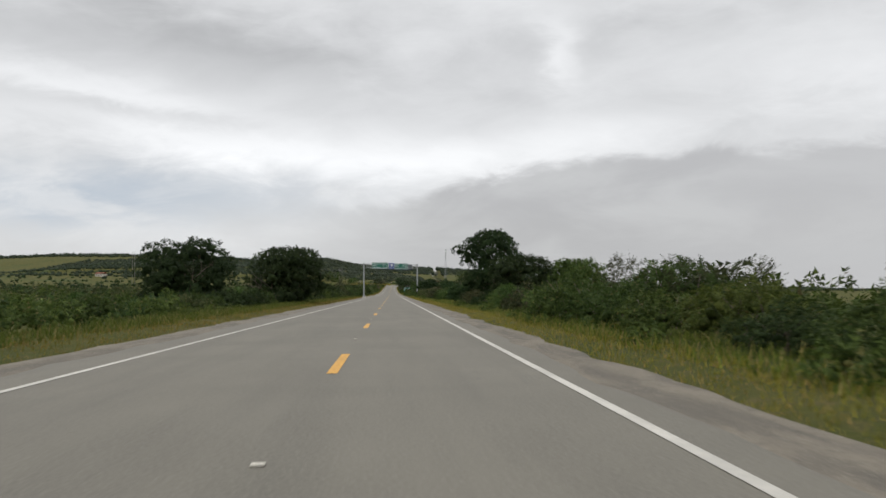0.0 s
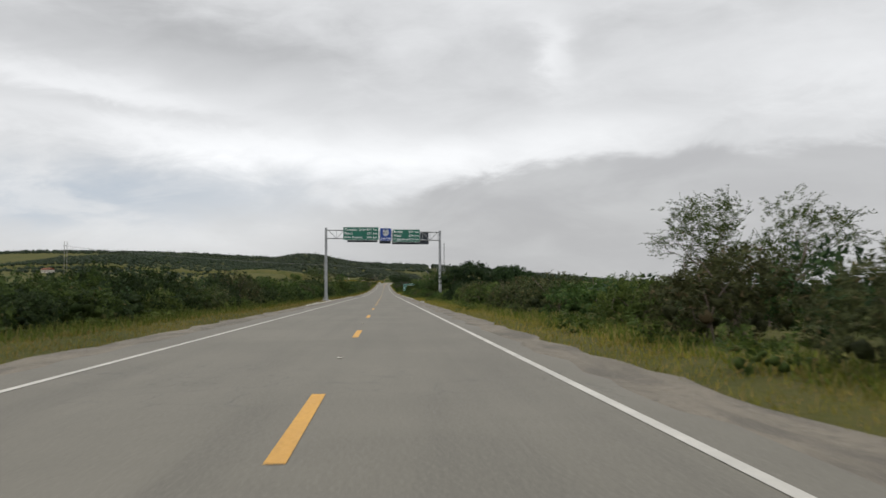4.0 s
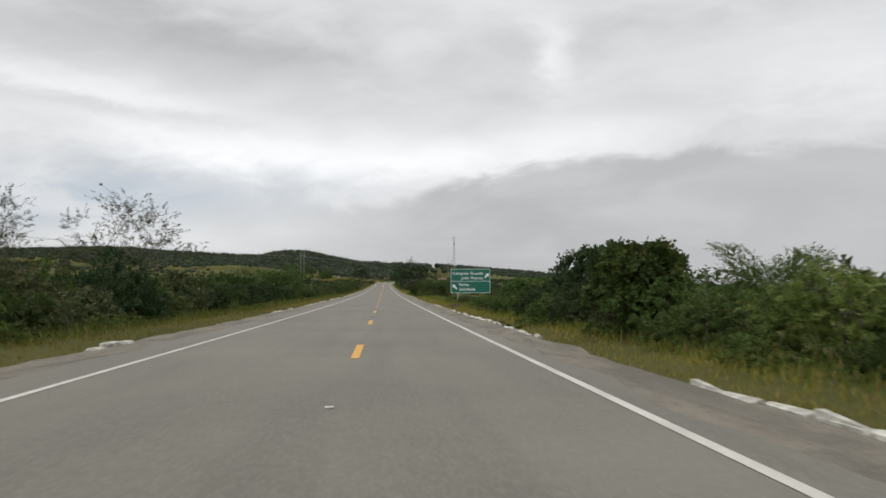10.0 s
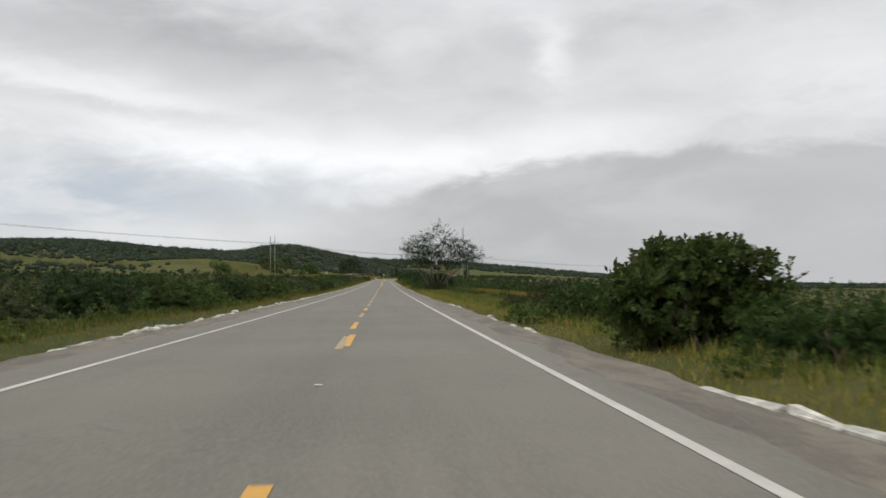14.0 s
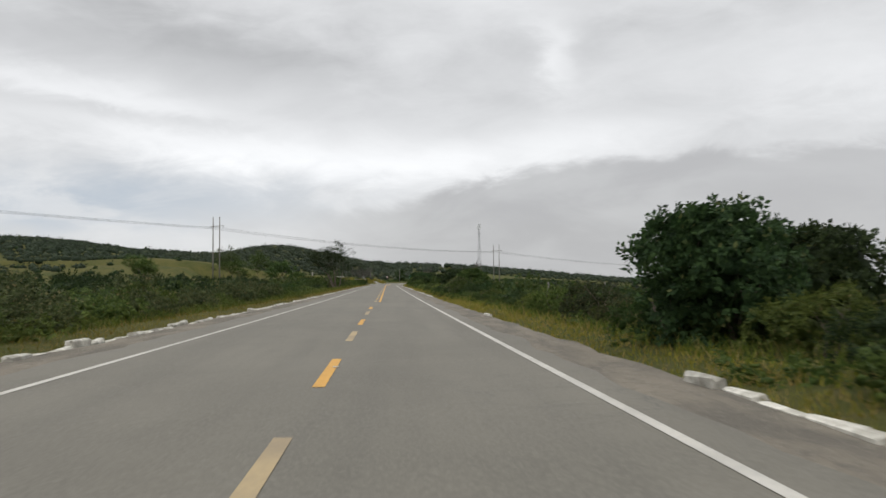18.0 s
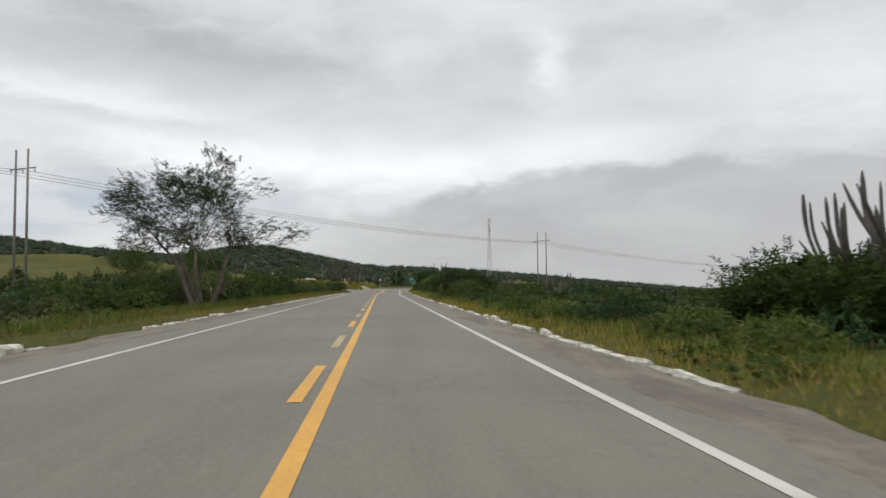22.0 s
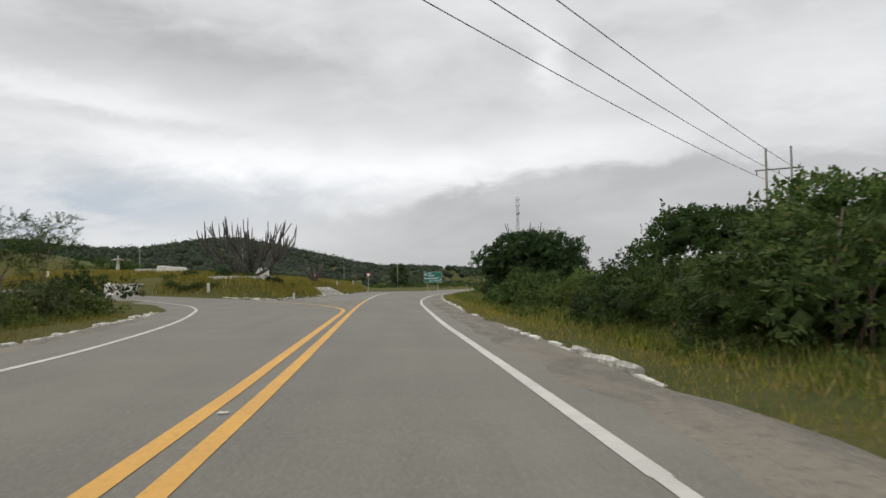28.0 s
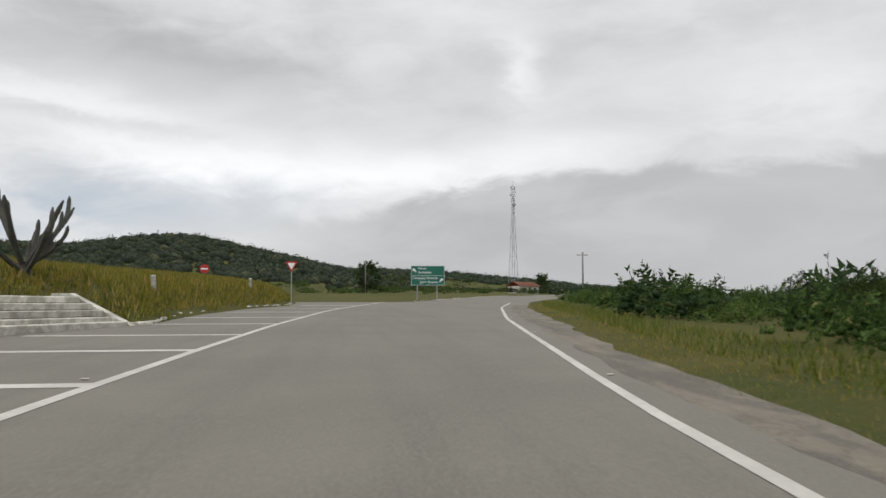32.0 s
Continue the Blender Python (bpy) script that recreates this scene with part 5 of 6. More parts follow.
def gantry():
    g = empty("sign_gantry", -0.2, 223.4, 0.0, 4.6)
    for x, z0, z1 in ((-7.0, 0.12, 8.9), (7.0, 0.05, 8.6)):
        col = part("post", rod(bmesh.new(), (x, 0, z0), (x, 0, z1), 0.19, 0.15, 24), M_STEEL, g)
        part("base_plate", box(bmesh.new(), x, 0, z0 + 0.02, 0.75, 0.75, 0.06, 0.01), M_STEEL, col)
        part("footing", box(bmesh.new(), x, 0, z0 - 0.2, 1.2, 1.2, 0.42, 0.03), M_CONCRETE, col)
        for a in range(6):
            bm = bmesh.new()
            c, s = math.cos(a * 1.047), math.sin(a * 1.047)
            rod(bm, (x + c * 0.36, s * 0.36, z0 + 0.04), (x + c * 0.18, s * 0.18, z0 + 0.55), 0.03, 0.02, 4)
            part("gusset", bm, M_STEEL, col)
        for zc in (3.0, 5.4):
            part("collar", rod(bmesh.new(), (x, 0, zc), (x, 0, zc + 0.08), 0.19, 0.19, 12), M_STEEL, col)
    zt, zb = 8.62, 7.62
    for y in (-0.35, 0.35):
        for z in (zt, zb):
            part("chord", rod(bmesh.new(), (-7.0, y, z), (7.0, y, z - 0.22), 0.045, None, 8), M_STEEL, g)
    n = 14
    for i in range(n):
        xa = -6.7 + i * 13.4 / n
        xb = xa + 13.4 / n
        dz = -0.22 * (i / n)
        for y in (-0.35, 0.35):
            lo, hi = (zb, zt) if i % 2 else (zt, zb)
            part("diagonal", rod(bmesh.new(), (xa, y, lo + dz), (xb, y, hi + dz), 0.025, None, 6), M_STEEL, g)
        part("upright", rod(bmesh.new(), (xb, -0.35, zb + dz), (xb, -0.35, zt + dz), 0.022, None, 6), M_STEEL, g)
        part("cross_tie", rod(bmesh.new(), (xb, -0.35, zt + dz), (xb, 0.35, zt + dz), 0.022, None, 6), M_STEEL, g)
    yf = -0.46
    a = panel(g, -4.95, -0.62, 7.38, 8.98, yf, M_GREEN, "green_panel")
    rim(a, -4.95, -0.62, 7.38, 8.98, yf - 0.024, M_SIGN_WHITE)
    for i, (town, km) in enumerate((("Campina Grande", "31 km"), ("Patos", "151 km"), ("João Pessoa", "166 km"))):
        z = 8.66 - 0.47 * i
        letter(a, town, -4.78, yf - 0.024, z, 0.40)
        letter(a, km, -0.78, yf - 0.024, z, 0.40, "RIGHT")
    b = panel(g, -0.45, 0.93, 7.30, 8.86, yf, M_BLUE, "blue_panel")
    rim(b, -0.45, 0.93, 7.30, 8.86, yf - 0.024, M_SIGN_WHITE, 0.03)
    bm = bmesh.new()
    vs = [bm.verts.new((0.24 + px, yf - 0.026, 8.25 + pz)) for px, pz in ((-0.34, 0.42), (0.34, 0.42), (0.36, -0.12), (0.2, -0.3), (0, -0.42), (-0.2, -0.3), (-0.36, -0.12))]
    bm.faces.new(vs)
    bmesh.ops.solidify(bm, geom=bm.faces[:], thickness=0.008)
    sh = part("route_shield", bm, M_SIGN_WHITE, b, "white route shield")
    letter(b, "PB", 0.24, yf - 0.034, 8.54, 0.2, "CENTER", M_DARK_STEEL)
    letter(b, "BR-412", 0.24, yf - 0.034, 8.25, 0.19, "CENTER", M_DARK_STEEL)
    letter(b, "DNIT/PB", 0.24, yf - 0.024, 7.55, 0.29, "CENTER")
    c = panel(g, 1.1, 4.45, 7.16, 8.72, yf, M_GREEN, "green_panel")
    rim(c, 1.1, 4.45, 7.16, 8.72, yf - 0.024, M_SIGN_WHITE)
    for i, (town, km) in enumerate((("Recife", "221 km"), ("Natal", "236 km"), ("Cajazeiras", "319 km"))):
        z = 8.40 - 0.46 * i
        letter(c, town, 1.25, yf - 0.024, z, 0.38)
        letter(c, km, 4.32, yf - 0.024, z, 0.38, "RIGHT")
    panel(g, -4.4, -0.7, 7.18, 8.7, 0.47, M_DARK_STEEL, "rear_panel")
    panel(g, -0.45, 0.93, 7.02, 8.56, 0.47, M_DARK_STEEL, "rear_panel")
    panel(g, 1.1, 5.65, 6.92, 8.42, 0.47, M_DARK_STEEL, "rear_panel")
    tagged(g, "steel sign gantry over the road with green and blue boards", "sign gantry")


gantry()


def board_sign(x, y, z0, w, h, rows, feet, rz, base, label):
    """A two-part green direction board on posts. rows: text, across, up, align."""
    s = empty("direction_sign", x, y, 0, rz)
    for fx in feet:
        part("post", box(bmesh.new(), fx, 0.07, (base - 0.4 + z0 + h - 0.1) / 2, 0.12, 0.09, z0 + h - 0.1 - base + 0.4, 0.01), M_CONCRETE, s)
    b = panel(s, 0, w, z0, z0 + h, 0, M_GREEN, "board", 0.03)
    rim(b, 0.02, w - 0.02, z0 + 0.02, z0 + h - 0.02, -0.019, M_SIGN_WHITE, 0.03 * w / 3.5)
    part("divider", box(bmesh.new(), w / 2, -0.019, z0 + h * 0.49, w - 0.1, 0.012, 0.03 * w / 3.5), M_SIGN_WHITE, b, "white dividing line")
    for body, u, v, al in rows:
        if body in ("<", ">"):
            arrow(b, u * w, z0 + v * h, -0.027, 0.15 * w, 45 if body == "<" else -45)
        else:
            letter(b, body, u * w, -0.018, z0 + v * h, 0.165 * h, al)
    return tagged(s, label, "road sign", "direction signs")


ROWS_A = [("Campina Grande", 0.05, 0.81, "LEFT"), ("João Pessoa", 0.81, 0.62, "RIGHT"), (">", 0.91, 0.72, ""), ("Patos", 0.21, 0.35, "LEFT"), ("Soledade", 0.21, 0.16, "LEFT"), ("<", 0.10, 0.27, "")]
ROWS_B = [("Patos", 0.22, 0.86, "LEFT"), ("Soledade", 0.22, 0.66, "LEFT"), ("<", 0.10, 0.77, ""), ("Campina Grande", 0.04, 0.37, "LEFT"), ("João Pessoa", 0.80, 0.17, "RIGHT"), (">", 0.90, 0.26, "")]
zs = road_z(373.6)
board_sign(5.42, 373.6, zs + 0.92, 3.45, 2.1, ROWS_A, (0.62, 2.7), 3.0, zs, "green direction sign on grey concrete posts in verge weeds")
zs = road_z(1020)
board_sign(11.7, 1020.0, zs + 1.85, 4.0, 2.35, ROWS_B, (0.75, 3.1), -4.0, zs - 0.3, "large green direction sign beyond the junction")


def plate_post(name, x, y, z, top, label):
    s = empty(name, x, y, z)
    part("post", rod(bmesh.new(), (0, 0.03, -0.5), (0, 0.03, top), 0.045, None, 8), M_CONCRETE, s, "pale painted post")
    return tagged(s, label, "road sign")


def tri(bm, r, y, t):
    """A rounded triangle on its point, as a plate that faces -y."""
    pts = ((-0.866, 0.5), (-0.75, 0.57), (0.75, 0.57), (0.866, 0.5), (0.08, -0.92), (-0.08, -0.92))
    f = [bm.verts.new((r * px, y, r * pz)) for px, pz in pts]
    g = [bm.verts.new((r * px, y + t, r * pz)) for px, pz in pts]
    bm.faces.new(f[::-1])
    bm.faces.new(g)
    for i in range(6):
        j = (i + 1) % 6
        bm.faces.new((f[i], f[j], g[j], g[i]))
    bmesh.ops.recalc_face_normals(bm, faces=bm.faces[:])
    return bm


zy = road_z(990) + 0.3
ys = plate_post("yield_sign", -0.3, 990.0, zy, 3.1, "red and white triangular yield sign on a pale post")
pl = part("plate", tri(bmesh.new(), 0.56, 0, 0.02), M_RED, ys, "red triangle")
pl.matrix_basis = pose(0, -0.06, 3.0)
pi_ = part("inner_plate", tri(bmesh.new(), 0.34, 0, 0.012), M_SIGN_WHITE, pl, "white inner triangle")
pi_.matrix_basis = pose(0, -0.018, 0.0)

zn = 12.25
ns = plate_post("no_entry_sign", -13.2, 1025.0, zn - 0.4, 1.7, "round red no-entry sign on a short post in grass")
bm = bmesh.new()
bmesh.ops.create_cone(bm, cap_ends=True, segments=24, radius1=0.56, radius2=0.56, depth=0.02, matrix=Matrix.Rotation(radians(90), 4, "X"))
dn = part("plate", bm, M_RED, ns, "red disc")
dn.matrix_basis = pose(0, -0.03, 1.6)
part("bar", box(bmesh.new(), 0, -0.02, 0, 0.8, 0.012, 0.18), M_SIGN_WHITE, dn, "white bar")

# ---------------------------------------------------------------- island in the junction
ISLAND = [(-95, 1006), (-62, 958), (-38, 929), (-26, 916.5), (-18, 909.5), (-12.5, 906.5), (-9.4, 904.4), (-7.2, 905.5), (-6.6, 917), (-5.6, 930), (-5.25, 939.3), (-7.4, 940.1), (-4.9, 950.5), (-2.75, 950.3), (-3.1, 956), (-3.2, 964), (-2.4, 978), (-0.6, 988), (-0.8, 1000), (-2.3, 1016), (-4, 1060), (-6, 1110)]


def edge_distance(x, y):
    """Distance inside the island's outline, negative outside."""
    pts = ISLAND + [(-95, 1110)]
    best, inside = 1e9, False
    n = len(pts)
    for i in range(n):
        (ax, ay), (bx, by) = pts[i], pts[(i + 1) % n]
        t = max(0, min(1, ((x - ax) * (bx - ax) + (y - ay) * (by - ay)) / ((bx - ax) ** 2 + (by - ay) ** 2)))
        best = min(best, math.hypot(x - ax - t * (bx - ax), y - ay - t * (by - ay)))
        if (ay > y) != (by > y) and x < (bx - ax) * (y - ay) / (by - ay) + ax:
            inside = not inside
    return best if inside else -best


def island_z(x, y):
    d = edge_distance(x, y)
    z = road_z(y) + rise(x, y)
    if d <= 0:
        return z + 0.13 + d * 0.5
    return z + 0.13 + lerp_table(d, [(0, 0), (0.6, 0.4), (1.6, 1.15), (2.6, 1.5), (6, 1.95), (9, 2.15), (14, 2.1), (60, 2.0)]) + 0.06 * math.sin(x * 0.9) * math.sin(y * 0.7)


def island():
    xs = [-96 + 3 * i for i in range(12)] + [-60 + 1.5 * i for i in range(22)] + [-27 + 0.7 * i for i in range(40)]
    ys = [900 + 1.0 * i for i in range(110)] + [1010 + 3 * i for i in range(35)]
    verts = [(x, y, island_z(x, y)) for y in ys for x in xs]
    w = len(xs)
    faces = []
    for j in range(len(ys) - 1):
        for i in range(w - 1):
            q = (j * w + i, j * w + i + 1, (j + 1) * w + i + 1, (j + 1) * w + i)
            if max(verts[k][2] - road_z(verts[k][1]) - rise(verts[k][0], verts[k][1]) for k in q) > -0.1:
                faces.append(q)
    return tagged(new("island_mound", mesh_of("island_mound", verts, faces, M_GROUND, True)), "grassy raised island in the junction", "traffic island", kind="structure")


island()


def on_steps(x, y):
    """True over the two flights of steps."""
    u = (x + 3.95) * 0.233 + (y - 944.8) * 0.972
    v = -(x + 3.95) * 0.972 + (y - 944.8) * 0.233
    return (abs(u) < 5.7 and -0.5 < v < 3.0) or math.hypot(x + 21.2, y - 913.2) < 2.7


def island_grass(name, label, n, test, tall, mat, seed):
    g = np.random.default_rng(seed)
    cells = []
    for i in range(90):
        for j in range(260):
            cx, cy = -44.75 + 0.5 * i, 903.25 + 0.5 * j + 0.25 * (i % 2)
            d = edge_distance(cx, cy)
            if d > 0.15 and test(d, cx, cy):
                z, zx, zy = (island_z(cx + p, cy + q) for p, q in ((0, 0), (0.3, 0), (0, 0.3)))
                cells.append((cx, cy, z - 0.04, (zx - z) / 0.3, (zy - z) / 0.3))
    cells = np.array(cells)
    cells = cells[g.integers(0, len(cells), n)]
    ox, oy = g.uniform(-0.35, 0.35, n), g.uniform(-0.35, 0.35, n)
    P = np.stack([cells[:, 0] + ox, cells[:, 1] + oy, cells[:, 2] + ox * cells[:, 3] + oy * cells[:, 4]], 1)
    h = tall * g.uniform(0.5, 1.3, n)
    t, a2 = g.uniform(0, 6.283, n), g.uniform(0, 6.283, n)
    w = 0.02 + 0.04 * g.random(n)
    lean = h * g.uniform(0.1, 0.5, n)
    o = np.stack([np.cos(t) * w, np.sin(t) * w, np.zeros(n)], 1)
    v = np.stack([P - o, P + o, P + np.stack([np.cos(a2) * lean, np.sin(a2) * lean, h], 1)], 1).reshape(-1, 3)
    return tagged(new(name, mesh_np(name, v, np.arange(3 * n).reshape(-1, 3), mat)), label, "grass", kind="stuff")


island_grass("island_grass", "tall yellow-green grass on the island slope", 60000, lambda d, x, y: d < 9 and y < 1010 and not on_steps(x, y), 0.40, M_GRASS_DRY, 51)
island_grass("island_seed_heads", "brownish seeding grass on the island", 30000, lambda d, x, y: (d < 14 or y > 980) and not on_steps(x, y), 0.42, M_GRASS, 52)

KERB_MESHES = []
for i in range(5):
    r = random.Random(60 + i)
    bm = box(bmesh.new(), 0, 0, -0.08, 0.18, 0.97, 0.33, 0.045)
    for v in bm.verts:
        v.co += Vector((r.gauss(0, 0.015), r.gauss(0, 0.02), r.gauss(0, 0.018)))
    me = bpy.data.meshes.new("kerb_stone")
    bm.to_mesh(me)
    bm.free()
    me.materials.append(M_KERB)
    KERB_MESHES.append(me)


def kerb_run(name, pts, keep, label, seed, lift=0.0, step=1.03):
    """Rough kerb stones laid along points; keep is the share that grass leaves in sight."""
    r = random.Random(seed)
    root = empty(name, *pts[0], road_z(pts[0][1]))
    root0 = Vector((*pts[0], road_z(pts[0][1])))
    carry, k, shown = 0.0, 0, True
    for (ax, ay), (bx, by) in zip(pts, pts[1:]):
        L = math.hypot(bx - ax, by - ay)
        a = math.atan2(-(bx - ax), by - ay)
        while carry < L:
            x, y = ax + (bx - ax) * carry / L, ay + (by - ay) * carry / L
            carry += step
            if r.random() < 0.22:
                shown = r.random() < keep
            if not shown:
                continue
            m = Matrix.Translation(Vector((x, y, road_z(y) + rise(x, y) + lift)) - root0) @ Matrix.Rotation(a + r.gauss(0, 0.03), 4, "Z") @ Matrix.Rotation(r.gauss(0, 0.03), 4, "Y") @ Matrix.Translation((r.gauss(0, 0.03), 0, r.gauss(-0.035, 0.03)))
            child("kerb_stone", r.choice(KERB_MESHES), root, m)
        carry -= L
    return tagged(root, label, "kerb", kind="structure")


W = "whitewashed rough kerb stones, partly grown over with grass"
for i, (a, b, keep) in enumerate(((206, 300, 0.7), (300, 372, 0.45), (376, 470, 0.25), (470, 560, 0.35), (560, 625, 0.3), (625, 740, 0.6), (740, 800, 0.65), (800, 870, 0.35), (870, 934, 0.85))):
    kerb_run("kerb_right_%d" % i, [(RE(y) + 0.12, y) for y in steps(a, b, 8)], keep, W, 70 + i)
for i, (a, b, keep) in enumerate(((190, 290, 0.95), (290, 380, 0.5), (380, 470, 0.6), (470, 560, 0.75), (560, 650, 0.95), (650, 740, 0.95), (740, 838, 0.95), (838, 872, 0.9))):
    kerb_run("kerb_left_%d" % i, [(LE(y) - 0.12, y) for y in steps(a, b, 8 if a < 830 else 4)], keep, W, 80 + i)
kerb_run("kerb_island", [tuple(p) for p in curve(ISLAND[1:19], 4)], 0.95, "low whitewashed kerb round the island", 90, 0.075)
kerb_run("kerb_far_verge", [(FE(y) - 0.1, y) for y in steps(1012, 1130, 8)], 1.0, "low whitewashed kerb along the far verge", 91)


def wall_run(name, pts, h, t, label):
    verts, faces = [], []
    for i, (x, y, z) in enumerate(pts):
        a, b = pts[max(i - 1, 0)], pts[min(i + 1, len(pts) - 1)]
        d = Vector((b[0] - a[0], b[1] - a[1])).normalized()
        nrm = Vector((-d.y, d.x)) * t / 2
        j = 0.012 * math.sin(i * 2.1)
        for s, zz in ((1, -0.5), (1, h + j), (-1, h + j), (-1, -0.5)):
            verts.append((x + s * nrm.x, y + s * nrm.y, z + zz))
    n = len(pts)
    for i in range(n - 1):
        for s in range(4):
            faces.append((4 * i + s, 4 * i + (s + 1) % 4, 4 * i + 4 + (s + 1) % 4, 4 * i + 4 + s))
    faces += [(3, 2, 1, 0), tuple(4 * (n - 1) + s for s in range(4))]
    return tagged(new(name, mesh_of(name, verts, faces, M_KERB)), label, "wall", kind="structure")


wall_run("planter_wall", [(x, y, road_z(y) + 1.88) for x, y in curve([(-14.6, 913), (-13.6, 910.6), (-11.4, 910.0), (-9.8, 911.4), (-9.3, 915), (-9.2, 919)], 5)], 0.36, 0.3, "low whitewashed planter wall on the island")
wall_run("planter_wall_low", [(x, y, road_z(y) + 0.95) for x, y in curve([(-8.6, 920), (-8.2, 927), (-7.9, 933), (-8.2, 938.5)], 4)], 0.3, 0.3, "low stained planter wall beside the steps")


def stair(name, x, y, rz, width, n, riser, run, label):
    s = empty(name, x, y, road_z(y) + rise(x, y), rz)
    for i in range(n):
        bm = box(bmesh.new(), 0, 0.5 * run + i * run + (n - i) * run * 0.5, riser * (i + 0.5) - 0.08, width, (n - i) * run, riser + 0.16 if i == 0 else riser, 0.03)
        part("step", bm, M_KERB, s)
    for sx in (-1, 1):
        bm = bmesh.new()
        hw = width / 2 + 0.22
        prof = [(-0.1, -0.2), (0.1, 0.06), (n * run * 1.1, n * riser + 0.04), (n * run + 0.9, n * riser + 0.04), (n * run + 0.9, -0.2)]
        vs = [bm.verts.new((sx * hw - 0.2, py, pz)) for py, pz in prof]
        f = bm.faces.new(vs)
        r = bmesh.ops.extrude_face_region(bm, geom=[f])
        for g in r["geom"]:
            if isinstance(g, bmesh.types.BMVert):
                g.co.x += 0.4
        bmesh.ops.recalc_face_normals(bm, faces=bm.faces)
        part("side_ramp", bm, M_KERB, s)
    return tagged(s, label, "steps", "garden steps")


stair("garden_steps", -3.95, 944.8, 76.5, 9.4, 5, 0.235, 0.45, "whitewashed concrete steps up the island")
stair("garden_steps", -20.8, 912.0, 28, 4.3, 4, 0.3, 0.42, "whitewashed concrete steps up the island")

for i, (x, y) in enumerate(((-6.2, 911.5), (-4.6, 960), (-3.0, 984.5), (-13.4, 907.6), (-35.5, 929), (-50.0, 946))):
    bm = box(bmesh.new(), 0, 0, 0.32, 0.22, 0.2, 0.95, 0.03)
    p = part("marker_post", bm, M_KERB, None)
    p.matrix_basis = pose(x, y, island_z(x, y), random.Random(i).gauss(0, 4), random.Random(i + 9).gauss(0, 4), 20 * i)
    tagged(p, "short whitewashed concrete marker post", "marker post", "marker posts")


def rock(name, x, y, z, sx, sy, sz, seed, label):
    """A blocky boulder: a cube cut finer, pulled about by noise, its corners chipped."""
    bm = bmesh.new()
    bmesh.ops.create_cube(bm, size=1.0)
    bmesh.ops.subdivide_edges(bm, edges=bm.edges[:], cuts=5, use_grid_fill=True)
    for v in bm.verts:
        r = v.co.length
        v.co *= 1 - 0.32 * max(r - 0.55, 0)
        v.co *= 1 + 0.22 * noise.noise(v.co * 1.9 + Vector((seed, 0, 0))) + 0.06 * noise.noise(v.co * 6 + Vector((0, seed, 0)))
        v.co.z -= 0.22 * v.co.x * (1 if seed > 5 else 0.2)
        v.co = Vector((v.co.x * sx, v.co.y * sy, v.co.z * sz))
    ob = part(name, bm, M_ROCK, None, smooth=False)
    ob.matrix_basis = pose(x, y, z)
    return tagged(ob, label, "boulder", "island boulders")


rock("boulder", -10.7, 922.8, island_z(-10.7, 922.8) + 0.45, 1.35, 1.2, 1.5, 3, "blocky whitewashed boulder on the island")
rock("boulder", -20.5, 923.5, island_z(-20.5, 923.5) + 0.1, 3.0, 1.5, 1.25, 8, "large sloping whitewashed boulder on the island")
wall_run("statue_wall", [(x, y, island_z(x, y) - 0.2) for x, y in ((-24.8, 925.5), (-23.2, 924.8), (-21.8, 924.3))], 0.7, 0.3, "low whitewashed wall beside the boulder")


def statue(x, y):
    """A plain white upright figure shape with spread arms on a plinth, one mesh."""
    bm = bmesh.new()
    rod(bm, (0, 0, 0.0), (0, 0, 1.2), 0.30, 0.17, 14)
    rod(bm, (0, 0, 1.2), (0, 0, 1.62), 0.17, 0.2, 14)
    rod(bm, (0, 0, 1.62), (0, 0, 1.74), 0.2, 0.08, 14)
    for q in (-1, 1):
        rod(bm, (q * 0.1, 0, 1.6), (q * 0.72, 0, 1.5), 0.1, 0.07, 8)
    bmesh.ops.create_icosphere(bm, subdivisions=2, radius=0.14, matrix=Matrix.Translation((0, 0, 1.86)))
    rod(bm, (0, 0, -0.3), (0, 0, 0.06), 0.42, 0.36, 12)
    ob = part("statue", bm, M_KERB, None)
    ob.matrix_basis = pose(x, y, island_z(x, y)) @ Matrix.Diagonal((1.15, 1.15, 1.3, 1))
    return tagged(ob, "plain white statue with spread arms on the island", "statue")


statue(-35.0, 953.0)

ca = candelabra("candelabra_cactus", 5, 8.6, 12.5, 21, 0.16, 7, 1.0, 1.8)
ca.matrix_basis = pose(-10.7, 915.0, island_z(-10.7, 915.0) - 0.3) @ Matrix.Diagonal((0.80, 0.80, 0.74, 1))
tagged(ca, "huge many-armed candelabra cactus on the island", "cactus", "candelabra cacti")
cb = candelabra("candelabra_cactus", 9, 8.1, 5.0, 22, 0.115, 2, 0.4)
tagged(stand(cb, 16.8, 918.5, 0.4), "tall grey-green candelabra cactus above dark bushes", "cactus", "candelabra cacti")
cc = candelabra("candelabra_cactus", 14, 4.9, 4.9, 26, 0.115, 5, 1.0, 2.2)
tagged(stand(cc, 12.4, 692.0, 1.0), "grey branching candelabra cactus beside the scrub", "cactus", "candelabra cacti")
cd = candelabra("candelabra_cactus", 21, 3.6, 3.4, 9, 0.21, 2)
cd.matrix_basis = pose(-7.5, 951.8, island_z(-7.5, 951.8) - 0.1)
tagged(cd, "small thick-armed cactus on the island", "cactus", "candelabra cacti")
ce = candelabra("candelabra_cactus", 25, 2.6, 2.8, 12, 0.1)
tagged(stand(ce, 15.0, 746.0, 2.0), "dark column cactus in the scrub", "cactus", "candelabra cacti")
cf = candelabra("candelabra_cactus", 27, 4.2, 3.0, 12, 0.14)
